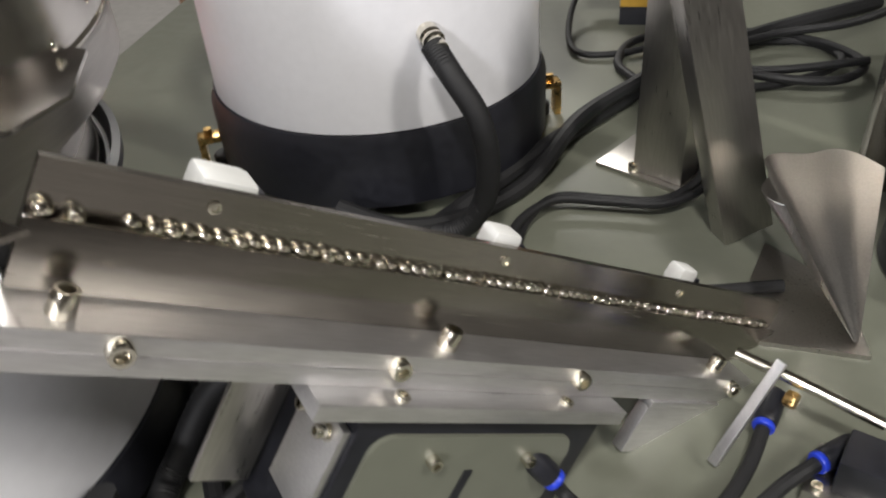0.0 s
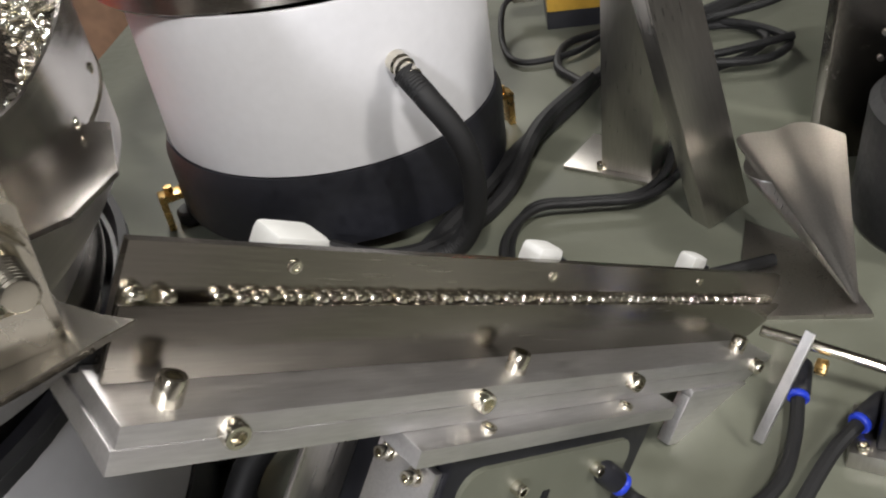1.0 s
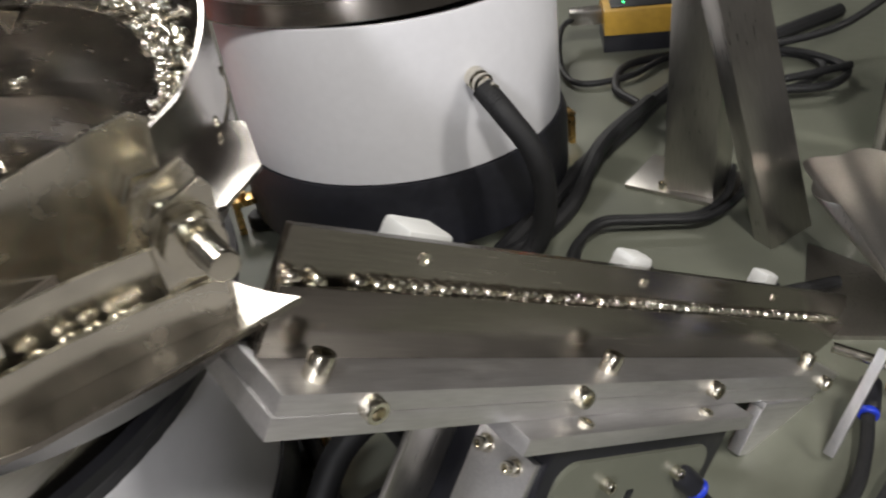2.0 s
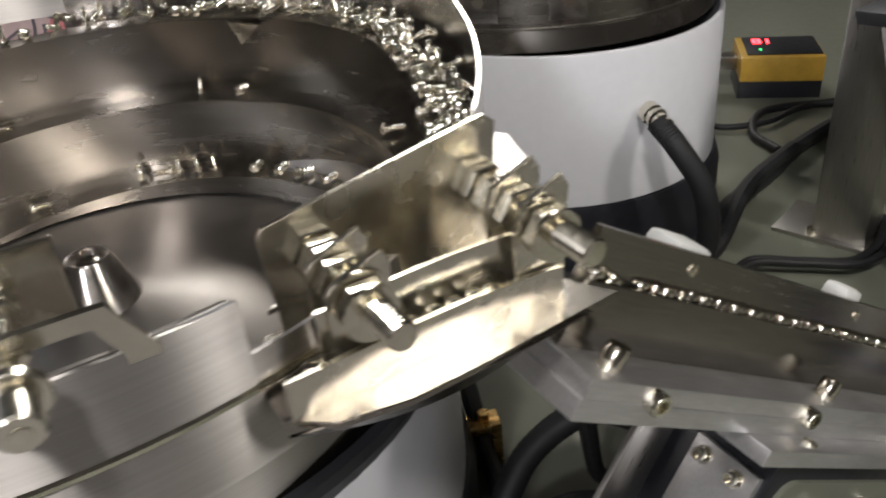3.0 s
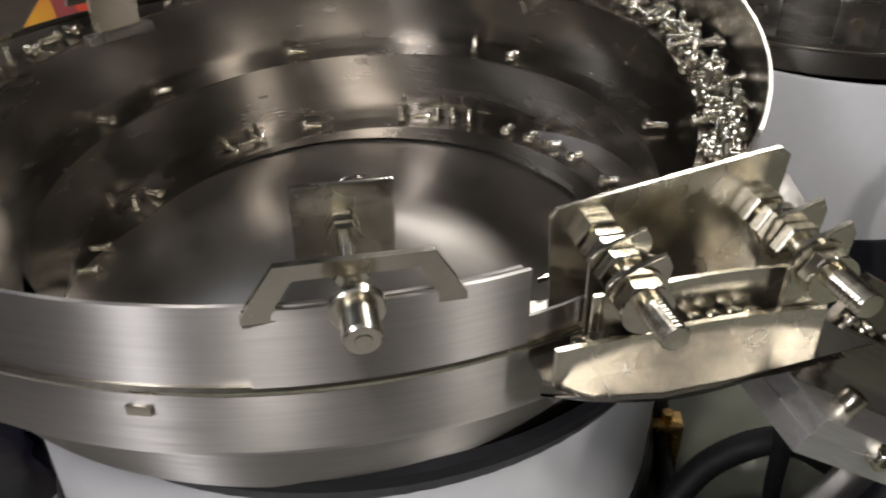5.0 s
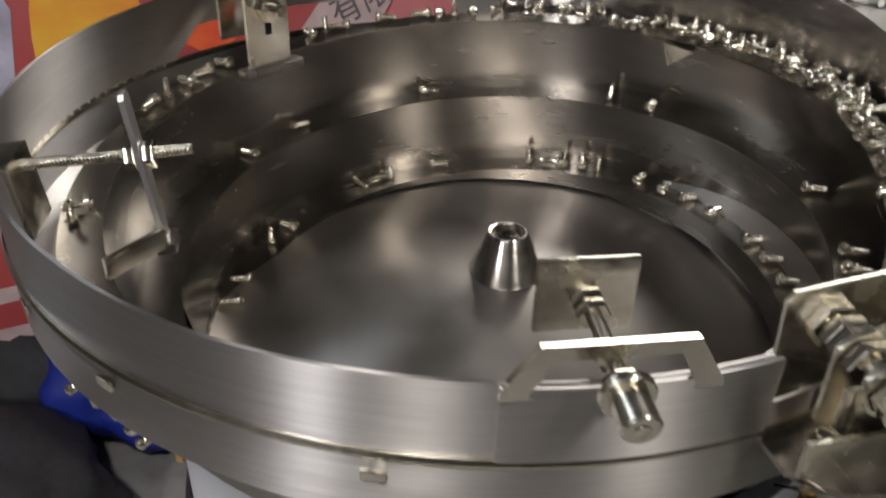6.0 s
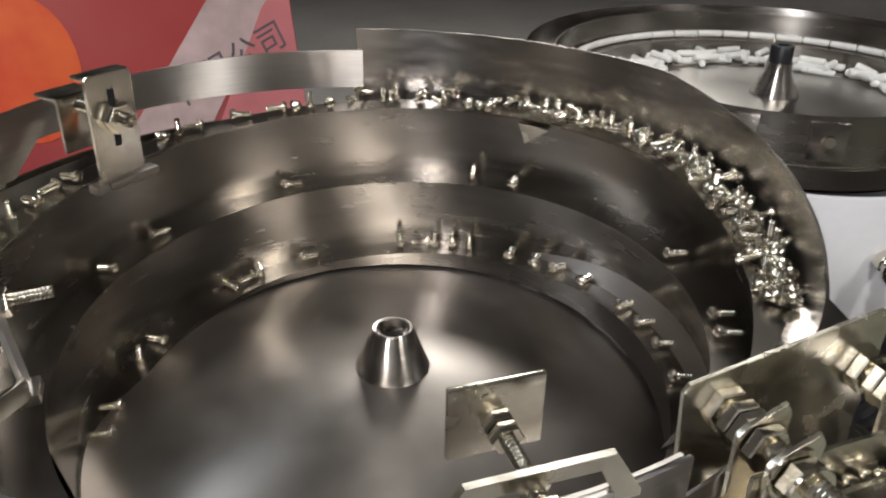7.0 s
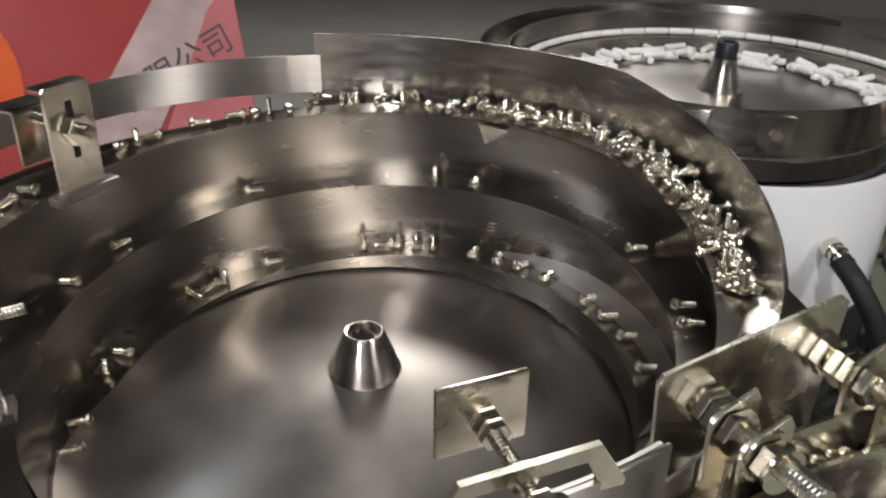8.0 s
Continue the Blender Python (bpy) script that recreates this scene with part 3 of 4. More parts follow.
# ---- outlet chute ----
CHUTE = pose(-0.109, 0.272, 0.283, 0, 0, 37.3)
chute = thing("outlet_chute", CHUTE, "bright steel outlet chute clamped together with long studs and nuts", "chute")
FACE = Matrix(((1, 0, 0, 0), (0, 0, -1, 0), (0, 1, 0, 0), (0, 0, 0, 1)))
bm = bmesh.new()
slab(bm, [(0.0025, -0.0365), (0.0800, -0.0365), (0.0835, 0.0130), (0.0795, 0.0160), (0.0740, 0.0153), (0.0020, 0.0010), (0.0, -0.0020)], 0.0, 0.0018, FACE, 0.0003)
part("back_plate", bm, BRIGHT, chute, "tapering polished steel back plate")
for x, lift in ((0.0165, 0.0), (0.0765, 0.004)):
    z = -0.0105 + lift * 0.6
    bm = bmesh.new()
    threaded(bm, (x, 0.003, z), (x + 0.002, -0.0600, z + 0.001), 0.0046, 0.0018)
    part("stud", bm, ZINC, chute, "bright threaded stud", 15)
    for y0, h in ((-0.0020, 0.0048), (-0.0095, 0.0048), (-0.0148, 0.0044), (-0.0225, 0.0048), (-0.0385, 0.0056)):
        bm = bmesh.new()
        hex_ring(bm, axis((x, y0, z + 0.0003), (x, y0 - 0.05, z + 0.001)), 0.0150, h)
        part("nut", bm, ZINC, chute)
    for y0 in (-0.0200, -0.0350):
        bm = bmesh.new()
        slab(bm, [(x - 0.0090, -0.0362), (x + 0.0075, -0.0362), (x + 0.0105, -0.0015 + lift), (x + 0.0080, 0.0030 + lift), (x - 0.0075, -0.0035 + lift), (x - 0.0095, -0.0060)], -y0, -y0 + 0.0018, FACE, 0.0003)
        part("side_plate", bm, BRIGHT, chute, "narrow polished steel plate")
    bm = bmesh.new()
    rod(bm, (x, -0.0372, z + 0.0004), (x, -0.0380, z + 0.0004), 0.0096, 28)
    rod(bm, (x, -0.0442, z + 0.0004), (x, -0.0454, z + 0.0004), 0.0084, 28)
    part("washer", bm, ZINC, chute)


def curved_strip(bm, pts, z0, z1, thick):
    """An upright strip that follows a bent line in the chute."""
    line = spline([(x, y, 0) for x, y in pts], 8)
    rows = []
    for i, p in enumerate(line):
        way = (line[min(i + 1, len(line) - 1)] - line[max(i - 1, 0)]).normalized()
        side = Vector((-way.y, way.x, 0)) * thick / 2
        rows.append([bm.verts.new((*(p + s * side).xy, z)) for s, z in ((-1, z0), (1, z0), (1, z1), (-1, z1))])
    for a, b in zip(rows, rows[1:]):
        for i in range(4):
            bm.faces.new((a[i], b[i], b[(i + 1) % 4], a[(i + 1) % 4]))
    bm.faces.new(rows[0])
    bm.faces.new(rows[-1])
    return bm


curved_strip(bm := bmesh.new(), [(0.004, -0.0340), (0.014, -0.0330), (0.040, -0.0300), (0.066, -0.0300), (0.084, -0.0325)], -0.0362, -0.0110, 0.0016)
part("inner_guide", bm, BRIGHT, chute, "curved polished guide strip")
curved_strip(bm := bmesh.new(), [(-0.010, -0.0430), (0.012, -0.0410), (0.040, -0.0385), (0.066, -0.0380), (0.082, -0.0395)], -0.0362, -0.0225, 0.0020)
part("outer_guide", bm, BRIGHT, chute, "curved polished guide strip")
bm = bmesh.new()
slab(bm, [(-0.004, 0.0), (-0.013, -0.028), (-0.012, -0.040), (0.000, -0.050), (0.022, -0.053), (0.048, -0.051), (0.078, -0.0475), (0.1005, -0.045), (0.094, -0.036), (0.086, -0.020), (0.085, 0.0)], -0.0385, -0.0363, None, 0.0003)
part("tray", bm, RAIL_STEEL, chute, "polished steel tray with a pointed lip")
bm = bmesh.new()
rows = []
for k in range(17):
    t = k / 16
    x = -0.010 + 0.098 * t
    y = -0.044 - 0.0075 * math.sin(math.pi * (0.12 + 0.72 * t))
    low = -0.0440 - 0.0100 * math.sin(math.pi * (0.15 + 0.8 * t))
    rows.append([bm.verts.new(v) for v in ((x, y, -0.0380), (x, y + 0.012, low), (x, y + 0.0134, low), (x, y + 0.0016, -0.0382))])
for a, b in zip(rows, rows[1:]):
    for i in range(4):
        bm.faces.new((a[i], b[i], b[(i + 1) % 4], a[(i + 1) % 4]))
part("apron", bm, RAIL_STEEL, chute, "bent steel apron below the tray", 60)
for x, y in ((0.000, -0.0388), (0.032, -0.0348), (0.039, -0.0343), (0.046, -0.0340), (0.053, -0.0338), (0.060, -0.0338)):
    screw(CHUTE @ pose(x, y, -0.0362, dice.uniform(-6, 6), dice.uniform(-6, 6), 0), "small nickel-plated screw sliding through the outlet chute", "screws in the chute")

# guide sheet between the bowl and the chute
bm = bmesh.new()
slab(bm, [(-0.055, 0.415), (-0.046, 0.412), (-0.030, 0.372), (-0.036, 0.345), (-0.096, 0.296), (-0.112, 0.276), (-0.098, 0.312), (-0.072, 0.356)], 0.2500, 0.2520)
guide = solid("guide_sheet", bm, POLISHED, "flat polished steel sheet joining the bowl and the chute", "guide plate")

# ---- clamps at the back of the rim ----
def standing_plate(name_label, m, height, width, rod_out, rod_in, size=1.0):
    """A welded upright plate, its foot, and a threaded rod to the bowl's rim. Local x points outwards."""
    ob = thing("track_stop", m, name_label, "bracket", "rim brackets")
    bm = bmesh.new()
    slab(bm, [(-width / 2, 0.004), (width / 2, 0.004), (width / 2, height - 0.002), (width / 2 - 0.002, height), (-width / 2 + 0.002, height), (-width / 2, height - 0.002)], -0.0012, 0.0012, UPRIGHT, 0.0003)
    # narrow steel plate takes the paler aluminium in place of light it reflects
    part("plate", bm, BRIGHT if size > 1 else ALUMINIUM, ob, "upright polished steel plate")
    bm = bmesh.new()
    box(bm, -0.005, 0.004, -width * 0.75, width * 0.7, 0.0, 0.0055, 0.0012)
    part("foot", bm, BAR_STEEL, ob, "welded steel foot")
    if size > 1:
        bm = bmesh.new()
        box(bm, 0.0012, 0.0110, -width / 2, width / 2, height - 0.0024, height, 0.0006)
        part("top_flange", bm, BRIGHT, ob, "bent top flange")
        bm = bmesh.new()
        box(bm, -0.0016, -0.0010, -0.0022, 0.0022, height * 0.36, height * 0.86, 0.0002)
        part("slot", bm, BLACK_PAINT, ob, "dark adjusting slot")
    z = height * 0.62
    bm = bmesh.new()
    threaded(bm, (-rod_in, 0, z), (rod_out, 0, z + 0.003), 0.0026 * size, 0.0016)
    part("rod", bm, ZINC, ob, "bright threaded rod")
    for x in (-0.0013 - 0.0048 * size, 0.0015):
        bm = bmesh.new()
        hex_ring(bm, axis((x, 0, z), (x + 0.05, 0, z + 0.001)), 0.0105 * size, 0.0047 * size)
        part("nut", bm, ZINC, ob)
    bm = bmesh.new()
    box(bm, rod_out - 0.010, rod_out - 0.0075, -0.014, 0.014, z - 0.026, z + 0.008, 0.0006)
    box(bm, rod_out - 0.010, rod_out + 0.012, -0.014, 0.014, z + 0.0055, z + 0.008, 0.0006)
    part("rim_hook", bm, BRIGHT, ob, "bent steel hook over the rim")
    return ob


standing_plate("upright steel plate with a threaded rod to the rim", pose(BOWL.x + 0.178 * math.cos(radians(173)), BOWL.y + 0.178 * math.sin(radians(173)), 0.249, 0, 0, 166), 0.068, 0.031, 0.040, 0.016, 1.6)
standing_plate("narrow upright steel plate with a threaded rod to the rim", pose(-0.360, 0.244, 0.233, 0, 0, -142) @ pose(0, 0, 0, 0, 6, 0), 0.074, 0.010, 0.058, 0.022)
bm = bmesh.new()
box(bm, -0.016, 0.016, -0.0012, 0.0012, 0, 0.010, 0.0004, pose(-0.3565, 0.224, 0.237, 0, 0, -92))
solid("deflector_strip", bm, BRIGHT, "narrow bright steel deflector strip across the track", "deflector")

# ---- second bowl ----
BOWL_2 = pose(*PINS)
bowl_2 = thing("pin_feeder_bowl", BOWL_2, "shallow stainless steel vibratory bowl with white plastic pins", "feeder bowl")
bm = bmesh.new()
lathe(bm, [(0, 0.2290), (0.05, 0.2275), (0.150, 0.2180), (0.152, 0.2170), (0.150, 0.214), (0, 0.222)], 128)
part("bowl_floor", bm, BAR_STEEL, bowl_2, "slightly domed steel bowl floor")
bm = bmesh.new()
lathe(bm, [(0.150, 0.2175), (0.176, 0.2185), (0.178, 0.236), (0.196, 0.237), (0.199, 0.262), (0.201, 0.262), (0.1985, 0.235), (0.180, 0.2335), (0.1785, 0.2160), (0.150, 0.2150)], 128, -25, 205, close=True)
part("step_wall", bm, STEEL, bowl_2, "stepped steel track")
bm = bmesh.new()
lathe(bm, [(0.197, 0.2345), (0.222, 0.2350), (0.226, 0.2650), (0.2275, 0.2650), (0.2240, 0.2335), (0.197, 0.2325)], 128, 55, 235, close=True)
part("outer_wall", bm, POLISHED, bowl_2, "outer steel track wall")
bm = bmesh.new()
lathe(bm, [(0.1500, 0.2000), (0.1500, 0.2560), (0.1515, 0.2560), (0.1515, 0.2000)], 96, -160, -20, close=True)
part("front_wall", bm, STEEL, bowl_2, "steel front wall")
bm = bmesh.new()
lathe(bm, [(0, 0.1965), (0.152, 0.1965), (0.156, 0.200), (0.152, 0.2145), (0, 0.2135)], 96)
part("mount_ring", bm, RAIL_STEEL, bowl_2, "dark steel mounting ring")
cap2 = thing("centre_cap", pose(PINS.x, PINS.y, 0.2345) @ Matrix.Scale(0.88, 4), "conical steel cap with a black bolt in the pin bowl", "cap")
bm = bmesh.new()
lathe(bm, [(0, 0), (0.024, 0), (0.024, 0.0015), (0.0135, 0.024), (0.0125, 0.034), (0, 0.034)], 48)
part("cone", bm, POLISHED, cap2)
bm = bmesh.new()
lathe(bm, [(0, 0.0338), (0.0115, 0.0338), (0.0115, 0.049), (0.0105, 0.0505), (0.0065, 0.0505), (0.006, 0.044), (0, 0.044)], 24)
part("bolt", bm, BLACK_PAINT, cap2, "black socket bolt")
bm = bmesh.new()
lathe(bm, [(0.0, -0.0135), (0.0022, -0.0135), (0.0034, -0.0125), (0.0034, 0.0125), (0.0022, 0.0135), (0.0, 0.0135)], 10)
PIN = link_mesh("plastic_pin", bm, WHITE_PLASTIC)
PIN_MESH = PIN.data
bpy.data.objects.remove(PIN)


def pin(r, a, z, spin, rise=0.0):
    t = radians(a)
    ob = new("plastic_pin", PIN_MESH)
    ob.matrix_world = pose(PINS.x + r * math.cos(t), PINS.y + r * math.sin(t), z, 90 + rise, 0, a + spin)
    tagged(ob, "short white plastic pin lying in the steel bowl", "pin", "white pins")


for k in range(110):
    a = dice.uniform(-8, 190)
    r = dice.uniform(0.128, 0.172)
    pin(r, a, 0.2285 + (0.0015 if r < 0.150 else 0) + dice.choice((0, 0, 0.0055)), dice.choice((0, 0, 20, -25, 60, 90)) + dice.uniform(-12, 12), dice.uniform(-5, 5))
a = 186.0
while a > 4:
    pin(0.189, a, 0.2465, 0)
    a -= 8.5
a = 230.0
while a > 60:
    pin(0.211, a, 0.2445, 0)
    a -= 7.6
for a in (-78, -102):
    ob = thing("wall_clip", pose(*PINS, 0, 0, a), "small steel clip bolted to the pin bowl's wall", "clip", "wall clips")
    bm = bmesh.new()
    box(bm, 0.1515, 0.1540, -0.014, 0.014, 0.222, 0.252, 0.0006)
    part("plate", bm, POLISHED, ob)
    bm = bmesh.new()
    hex_ring(bm, axis((0.1538, 0, 0.238), (0.2, 0, 0.238)), 0.009, 0.004)
    part("nut", bm, ZINC, ob)

# ---- hoses and cables ----
BEFORE = set(scene.objects)
def fitting(name_at, way, r, label):
    """A nickel hose fitting at a place, pointing along way."""
    p, w = Vector(name_at), Vector(way).normalized()
    ob = thing("hose_fitting", axis(p, p + w), label, "hose fitting", "hose fittings")
    bm = bmesh.new()
    lathe(bm, [(0, 0), (r * 1.25, 0), (r * 1.3, 0.001), (r * 1.3, 0.007), (r * 1.05, 0.008), (r * 1.05, 0.010), (r * 1.3, 0.011), (r * 1.3, 0.013), (r, 0.014), (r, 0.024), (r * 0.8, 0.0245), (0, 0.0245)], 24)
    part("body", bm, ZINC, ob)
    return ob


def cable(name, points, r, label, category="cable", ribs=0.0, mat=None, steps=10, seg=10):
    bm = bmesh.new()
    tube(bm, points, r, seg, steps, ribs)
    return solid(name, bm, mat or BLACK_RUBBER, label, category, "black hoses and cables")


fitting((0.0230, 0.668, 0.152), (0.45, -0.8, -0.22), 0.0062, "nickel hose fitting on the white drum")
cable("corrugated_hose", [(0.029, 0.652, 0.148), (0.042, 0.636, 0.134), (0.060, 0.626, 0.105), (0.066, 0.622, 0.070), (0.060, 0.622, 0.035), (0.040, 0.625, 0.012), (0.000, 0.628, 0.010), (-0.05, 0.624, 0.010)], 0.0085, "black corrugated hose from the white drum to the bench", "hose", 0.055, None, 22, 14)
cable("thick_cable", [(0.02, 0.628, 0.009), (0.06, 0.690, 0.009), (0.110, 0.765, 0.009), (0.165, 0.835, 0.009), (0.215, 0.900, 0.010), (0.31, 0.985, 0.009), (0.46, 1.07, 0.009)], 0.0085, "thick black cable lying across the bench")
cable("thick_cable", [(-0.045, 0.632, 0.030), (0.00, 0.62, 0.020), (0.045, 0.650, 0.008), (0.09, 0.70, 0.008), (0.13, 0.78, 0.022), (0.19, 0.86, 0.022)], 0.0075, "thick black cable lying across the bench")
cable("coiled_cable", [(0.185, 0.89, 0.006), (0.17, 0.94, 0.006), (0.20, 1.00, 0.006), (0.30, 1.00, 0.008), (0.37, 0.96, 0.010), (0.40, 0.90, 0.010), (0.36, 0.86, 0.012), (0.29, 0.88, 0.014), (0.27, 0.93, 0.016), (0.33, 0.97, 0.016), (0.42, 0.97, 0.03), (0.52, 1.02, 0.06)], 0.0045, "coiled black cable on the bench")
cable("coiled_cable", [(0.25, 0.86, 0.005), (0.33, 0.875, 0.006), (0.385, 0.92, 0.006), (0.36, 0.97, 0.006), (0.28, 0.97, 0.006), (0.26, 0.92, 0.008), (0.31, 0.885, 0.014), (0.40, 0.89, 0.018)], 0.0042, "coiled black cable on the bench")
cable("sensor_cable", [(0.162, 1.095, 0.038), (0.13, 1.08, 0.030), (0.120, 1.01, 0.010), (0.135, 0.962, 0.006), (0.19, 0.965, 0.006), (0.235, 1.00, 0.006), (0.30, 1.02, 0.006)], 0.0035, "thin black sensor cable")
cable("air_line", [(0.084, 0.600, 0.006), (0.090, 0.640, 0.008), (0.112, 0.675, 0.008), (0.150, 0.672, 0.007), (0.190, 0.668, 0.007), (0.218, 0.690, 0.008), (0.235, 0.730, 0.010)], 0.0036, "black air line on the bench")
cable("air_line", [(0.078, 0.598, 0.010), (0.086, 0.632, 0.014), (0.112, 0.663, 0.013), (0.150, 0.660, 0.012), (0.192, 0.655, 0.012), (0.226, 0.680, 0.012), (0.245, 0.720, 0.012)], 0.0036, "black air line on the bench")
cable("air_line", [(0.115, 0.575, 0.006), (0.155, 0.567, 0.006), (0.20, 0.556, 0.006), (0.26, 0.56, 0.006)], 0.0045, "black air line on the bench")
settle(BEFORE)
# hoses under the rail
joint = RAIL @ Vector((-0.044, 0.128, -0.056))
fitting(joint + Vector((0.013, -0.006, -0.012)), (-0.65, 0.45, 0.55), 0.0058, "nickel hose fitting on the linear drive")
cable("corrugated_hose", [joint + Vector((-0.004, 0.006, 0.003)), (-0.008, 0.426, 0.078), (-0.042, 0.415, 0.054), (-0.060, 0.394, 0.022), (-0.066, 0.378, 0.009), (-0.055, 0.334, 0.009)], 0.0085, "black corrugated hose from the linear drive", "hose", 0.055, None, 20, 14)
cable("air_line", [(-0.022, 0.318, 0.191), (-0.012, 0.377, 0.124), (-0.003, 0.430, 0.025), (0.013, 0.445, 0.008), (0.037, 0.450, 0.008), (0.072, 0.463, 0.008)], 0.0050, "black air line below the rail")
cable("air_line", [(-0.052, 0.400, 0.008), (-0.018, 0.418, 0.014), (0.018, 0.425, 0.008), (0.053, 0.430, 0.008), (0.083, 0.434, 0.012)], 0.0048, "black air line below the rail")
cable("air_line", [(0.051, 0.461, 0.012), (0.013, 0.431, 0.008), (-0.024, 0.386, 0.010), (-0.043, 0.355, 0.006)], 0.0050, "black air line below the rail")
cable("thick_cable", [(-0.094, 0.482, 0.085), (-0.084, 0.473, 0.047), (-0.072, 0.453, 0.010), (-0.055, 0.413, 0.010), (-0.034, 0.376, 0.010)], 0.0060, "black cable beside the white drum")
cable("thick_cable", [(-0.066, 0.340, 0.060), (-0.064, 0.338, 0.022), (-0.055, 0.335, 0.009), (-0.020, 0.340, 0.008), (0.028, 0.350, 0.008)], 0.0075, "black cable beside the white drum")

# push-in fittings of the air lines
def push_fit(p, way, label):
    ob = thing("push_in_fitting", axis(p, Vector(p) + Vector(way)), label, "air fitting", "air fittings")
    bm = bmesh.new()
    lathe(bm, [(0, -0.022), (0.0062, -0.022), (0.0066, -0.020), (0.0066, -0.002), (0.0060, 0), (0, 0)], 20)
    part("body", bm, BLACK_PAINT, ob, "black fitting body")
    bm = bmesh.new()
    lathe(bm, [(0.0030, 0), (0.0056, 0), (0.0062, 0.001), (0.0062, 0.0030), (0.0056, 0.0038), (0.0030, 0.0038)], 24, close=True)
    part("collar", bm, BLUE, ob, "blue release collar")
    return ob


B1, B2, B3 = LAY @ Vector((0.224, 0.430, 0.016)), LAY @ Vector((0.246, 0.402, 0.019)), RAIL @ Vector((0.021, 0.224, -0.056))
push_fit(B1, (-0.35, -0.85, -0.15), "black push-in air fitting with a blue collar")
push_fit(B2, (-0.75, -0.55, 0.0), "black push-in air fitting with a blue collar")
push_fit(B3, (0.55, -0.1, -0.6), "black push-in air fitting with a blue collar")
push_fit(RAIL @ Vector((-0.040, -0.012, -0.012)), (-0.6, 0.4, -0.3), "black push-in air fitting with a blue collar")
cable("air_line", [B1, (0.246, 0.432, 0.012), (0.229, 0.404, 0.012), (0.203, 0.383, 0.016), (0.172, 0.369, 0.020), (0.130, 0.357, 0.020)], 0.0040, "black air line with a blue collar")
cable("air_line", [B2, (0.260, 0.416, 0.018), (0.234, 0.387, 0.018), (0.209, 0.356, 0.018), (0.184, 0.328, 0.018), (0.153, 0.303, 0.020)], 0.0040, "black air line with a blue collar")
cable("air_line", [B3, B3 + Vector((0.010, -0.004, -0.012)), (0.182, 0.363, 0.030), (0.219, 0.367, 0.016)], 0.0036, "black air line with a blue collar")

# ---- feet of the covers behind the rail ----
for c, y, n, s in ((-0.030, 0.046, 0.0300, 1.0), (-0.028, 0.172, 0.0325, 0.75), (-0.036, 0.318, 0.0310, 0.7)):
    ob = thing("cable_connector", RAIL @ pose(c, y, n, 0, 0, 0), "white plastic connector clipped behind the rail", "connector", "white connectors")
    bm = bmesh.new()
    box(bm, -0.0085 * s, 0.0085 * s, -0.0105 * s, 0.0105 * s, -0.005, 0.0075, 0.0034)
    part("shell", bm, WHITE_PLASTIC, ob)
    bm = bmesh.new()
    box(bm, -0.006, 0.006, 0.0100 * s, 0.0155 * s, -0.003, 0.003, 0.001)
    part("socket", bm, BLACK_PAINT, ob)
    bm = bmesh.new()
    box(bm, -0.005, 0.0090, -0.004, 0.004, -0.020, -0.0048, 0.0005)
    part("clip", bm, BAR_STEEL, ob)

# ---- post, sloping bar and funnel ----
BEFORE = set(scene.objects)
post = thing("steel_post", pose(0.200, 0.722, 0, 0, 0, -38), "square satin steel post on a foot plate", "post")
bm = bmesh.new()
box(bm, -0.052, 0.040, -0.026, 0.034, 0, 0.004, 0.0006)
part("foot_plate", bm, BAR_STEEL, post, "brushed steel foot plate")
bm = bmesh.new()
box(bm, -0.020, 0.024, -0.020, 0.022, 0.004, 0.52, 0.0020)
part("tube", bm, BAR_STEEL, post)
bm = bmesh.new()
socket_bolt(bm, Matrix.Translation((-0.020, -0.024 + 0.004, 0.004)), 0.004, 0.006)
part("bolt", bm, ZINC, post)
bm = bmesh.new()
A, B = Vector((0.249, 0.622, 0.004)), Vector((0.194, 0.636, 0.212))
way = (B - A).normalized()
across = way.cross(Vector((0.35, -0.9, 0.1))).normalized()
out = across.cross(way).normalized()
BAR = Matrix(((across.x, out.x, way.x, A.x), (across.y, out.y, way.y, A.y), (across.z, out.z, way.z, A.z), (0, 0, 0, 1)))
channel = thing("sloping_channel", BAR, "sloping satin steel channel beside the post", "channel")
LONG = (B - A).length
box(bm, -0.0195, 0.0195, -0.0018, 0.0, 0, LONG, 0.0005)
part("face", bm, BAR_STEEL, channel, "satin steel face")
for x in (-0.0195, 0.0177):
    bm = bmesh.new()
    box(bm, x, x + 0.0018, -0.0180, -0.0019, 0, LONG, 0.0004)
    part("flange", bm, BAR_STEEL, channel)
cap_bar = bmesh.new()
box(cap_bar, -0.020, 0.020, -0.040, 0.004, (B - A).length, (B - A).length + 0.010, 0.001)
part("end_cap", cap_bar, BLACK_PAINT, channel, "black end cap")
funnel = thing("folded_funnel", pose(0.292, 0.500, 0.0), "polished folded steel funnel with a pointed foot", "funnel")
bm = bmesh.new()
apex, top = Vector((0, 0, 0.004)), []
for k in range(25):
    t = k / 24
    fold = 0.0055 * math.sin(t * 17)
    a = radians(205 - 150 * t)
    r = 0.072 + fold
    top.append(Vector((0.014 + r * math.cos(a) * 0.85, 0.080 + r * math.sin(a) * 0.9, 0.072 - 0.020 * t)))
base = [bm.verts.new(apex + (p - apex) * 0.03) for p in top]
rim_v = [bm.verts.new(p) for p in top]
back = [bm.verts.new(p + Vector((0.0, 0.002, 0.0005))) for p in top]
base_b = [bm.verts.new(apex + (p - apex) * 0.03 + Vector((0, 0.002, 0))) for p in top]
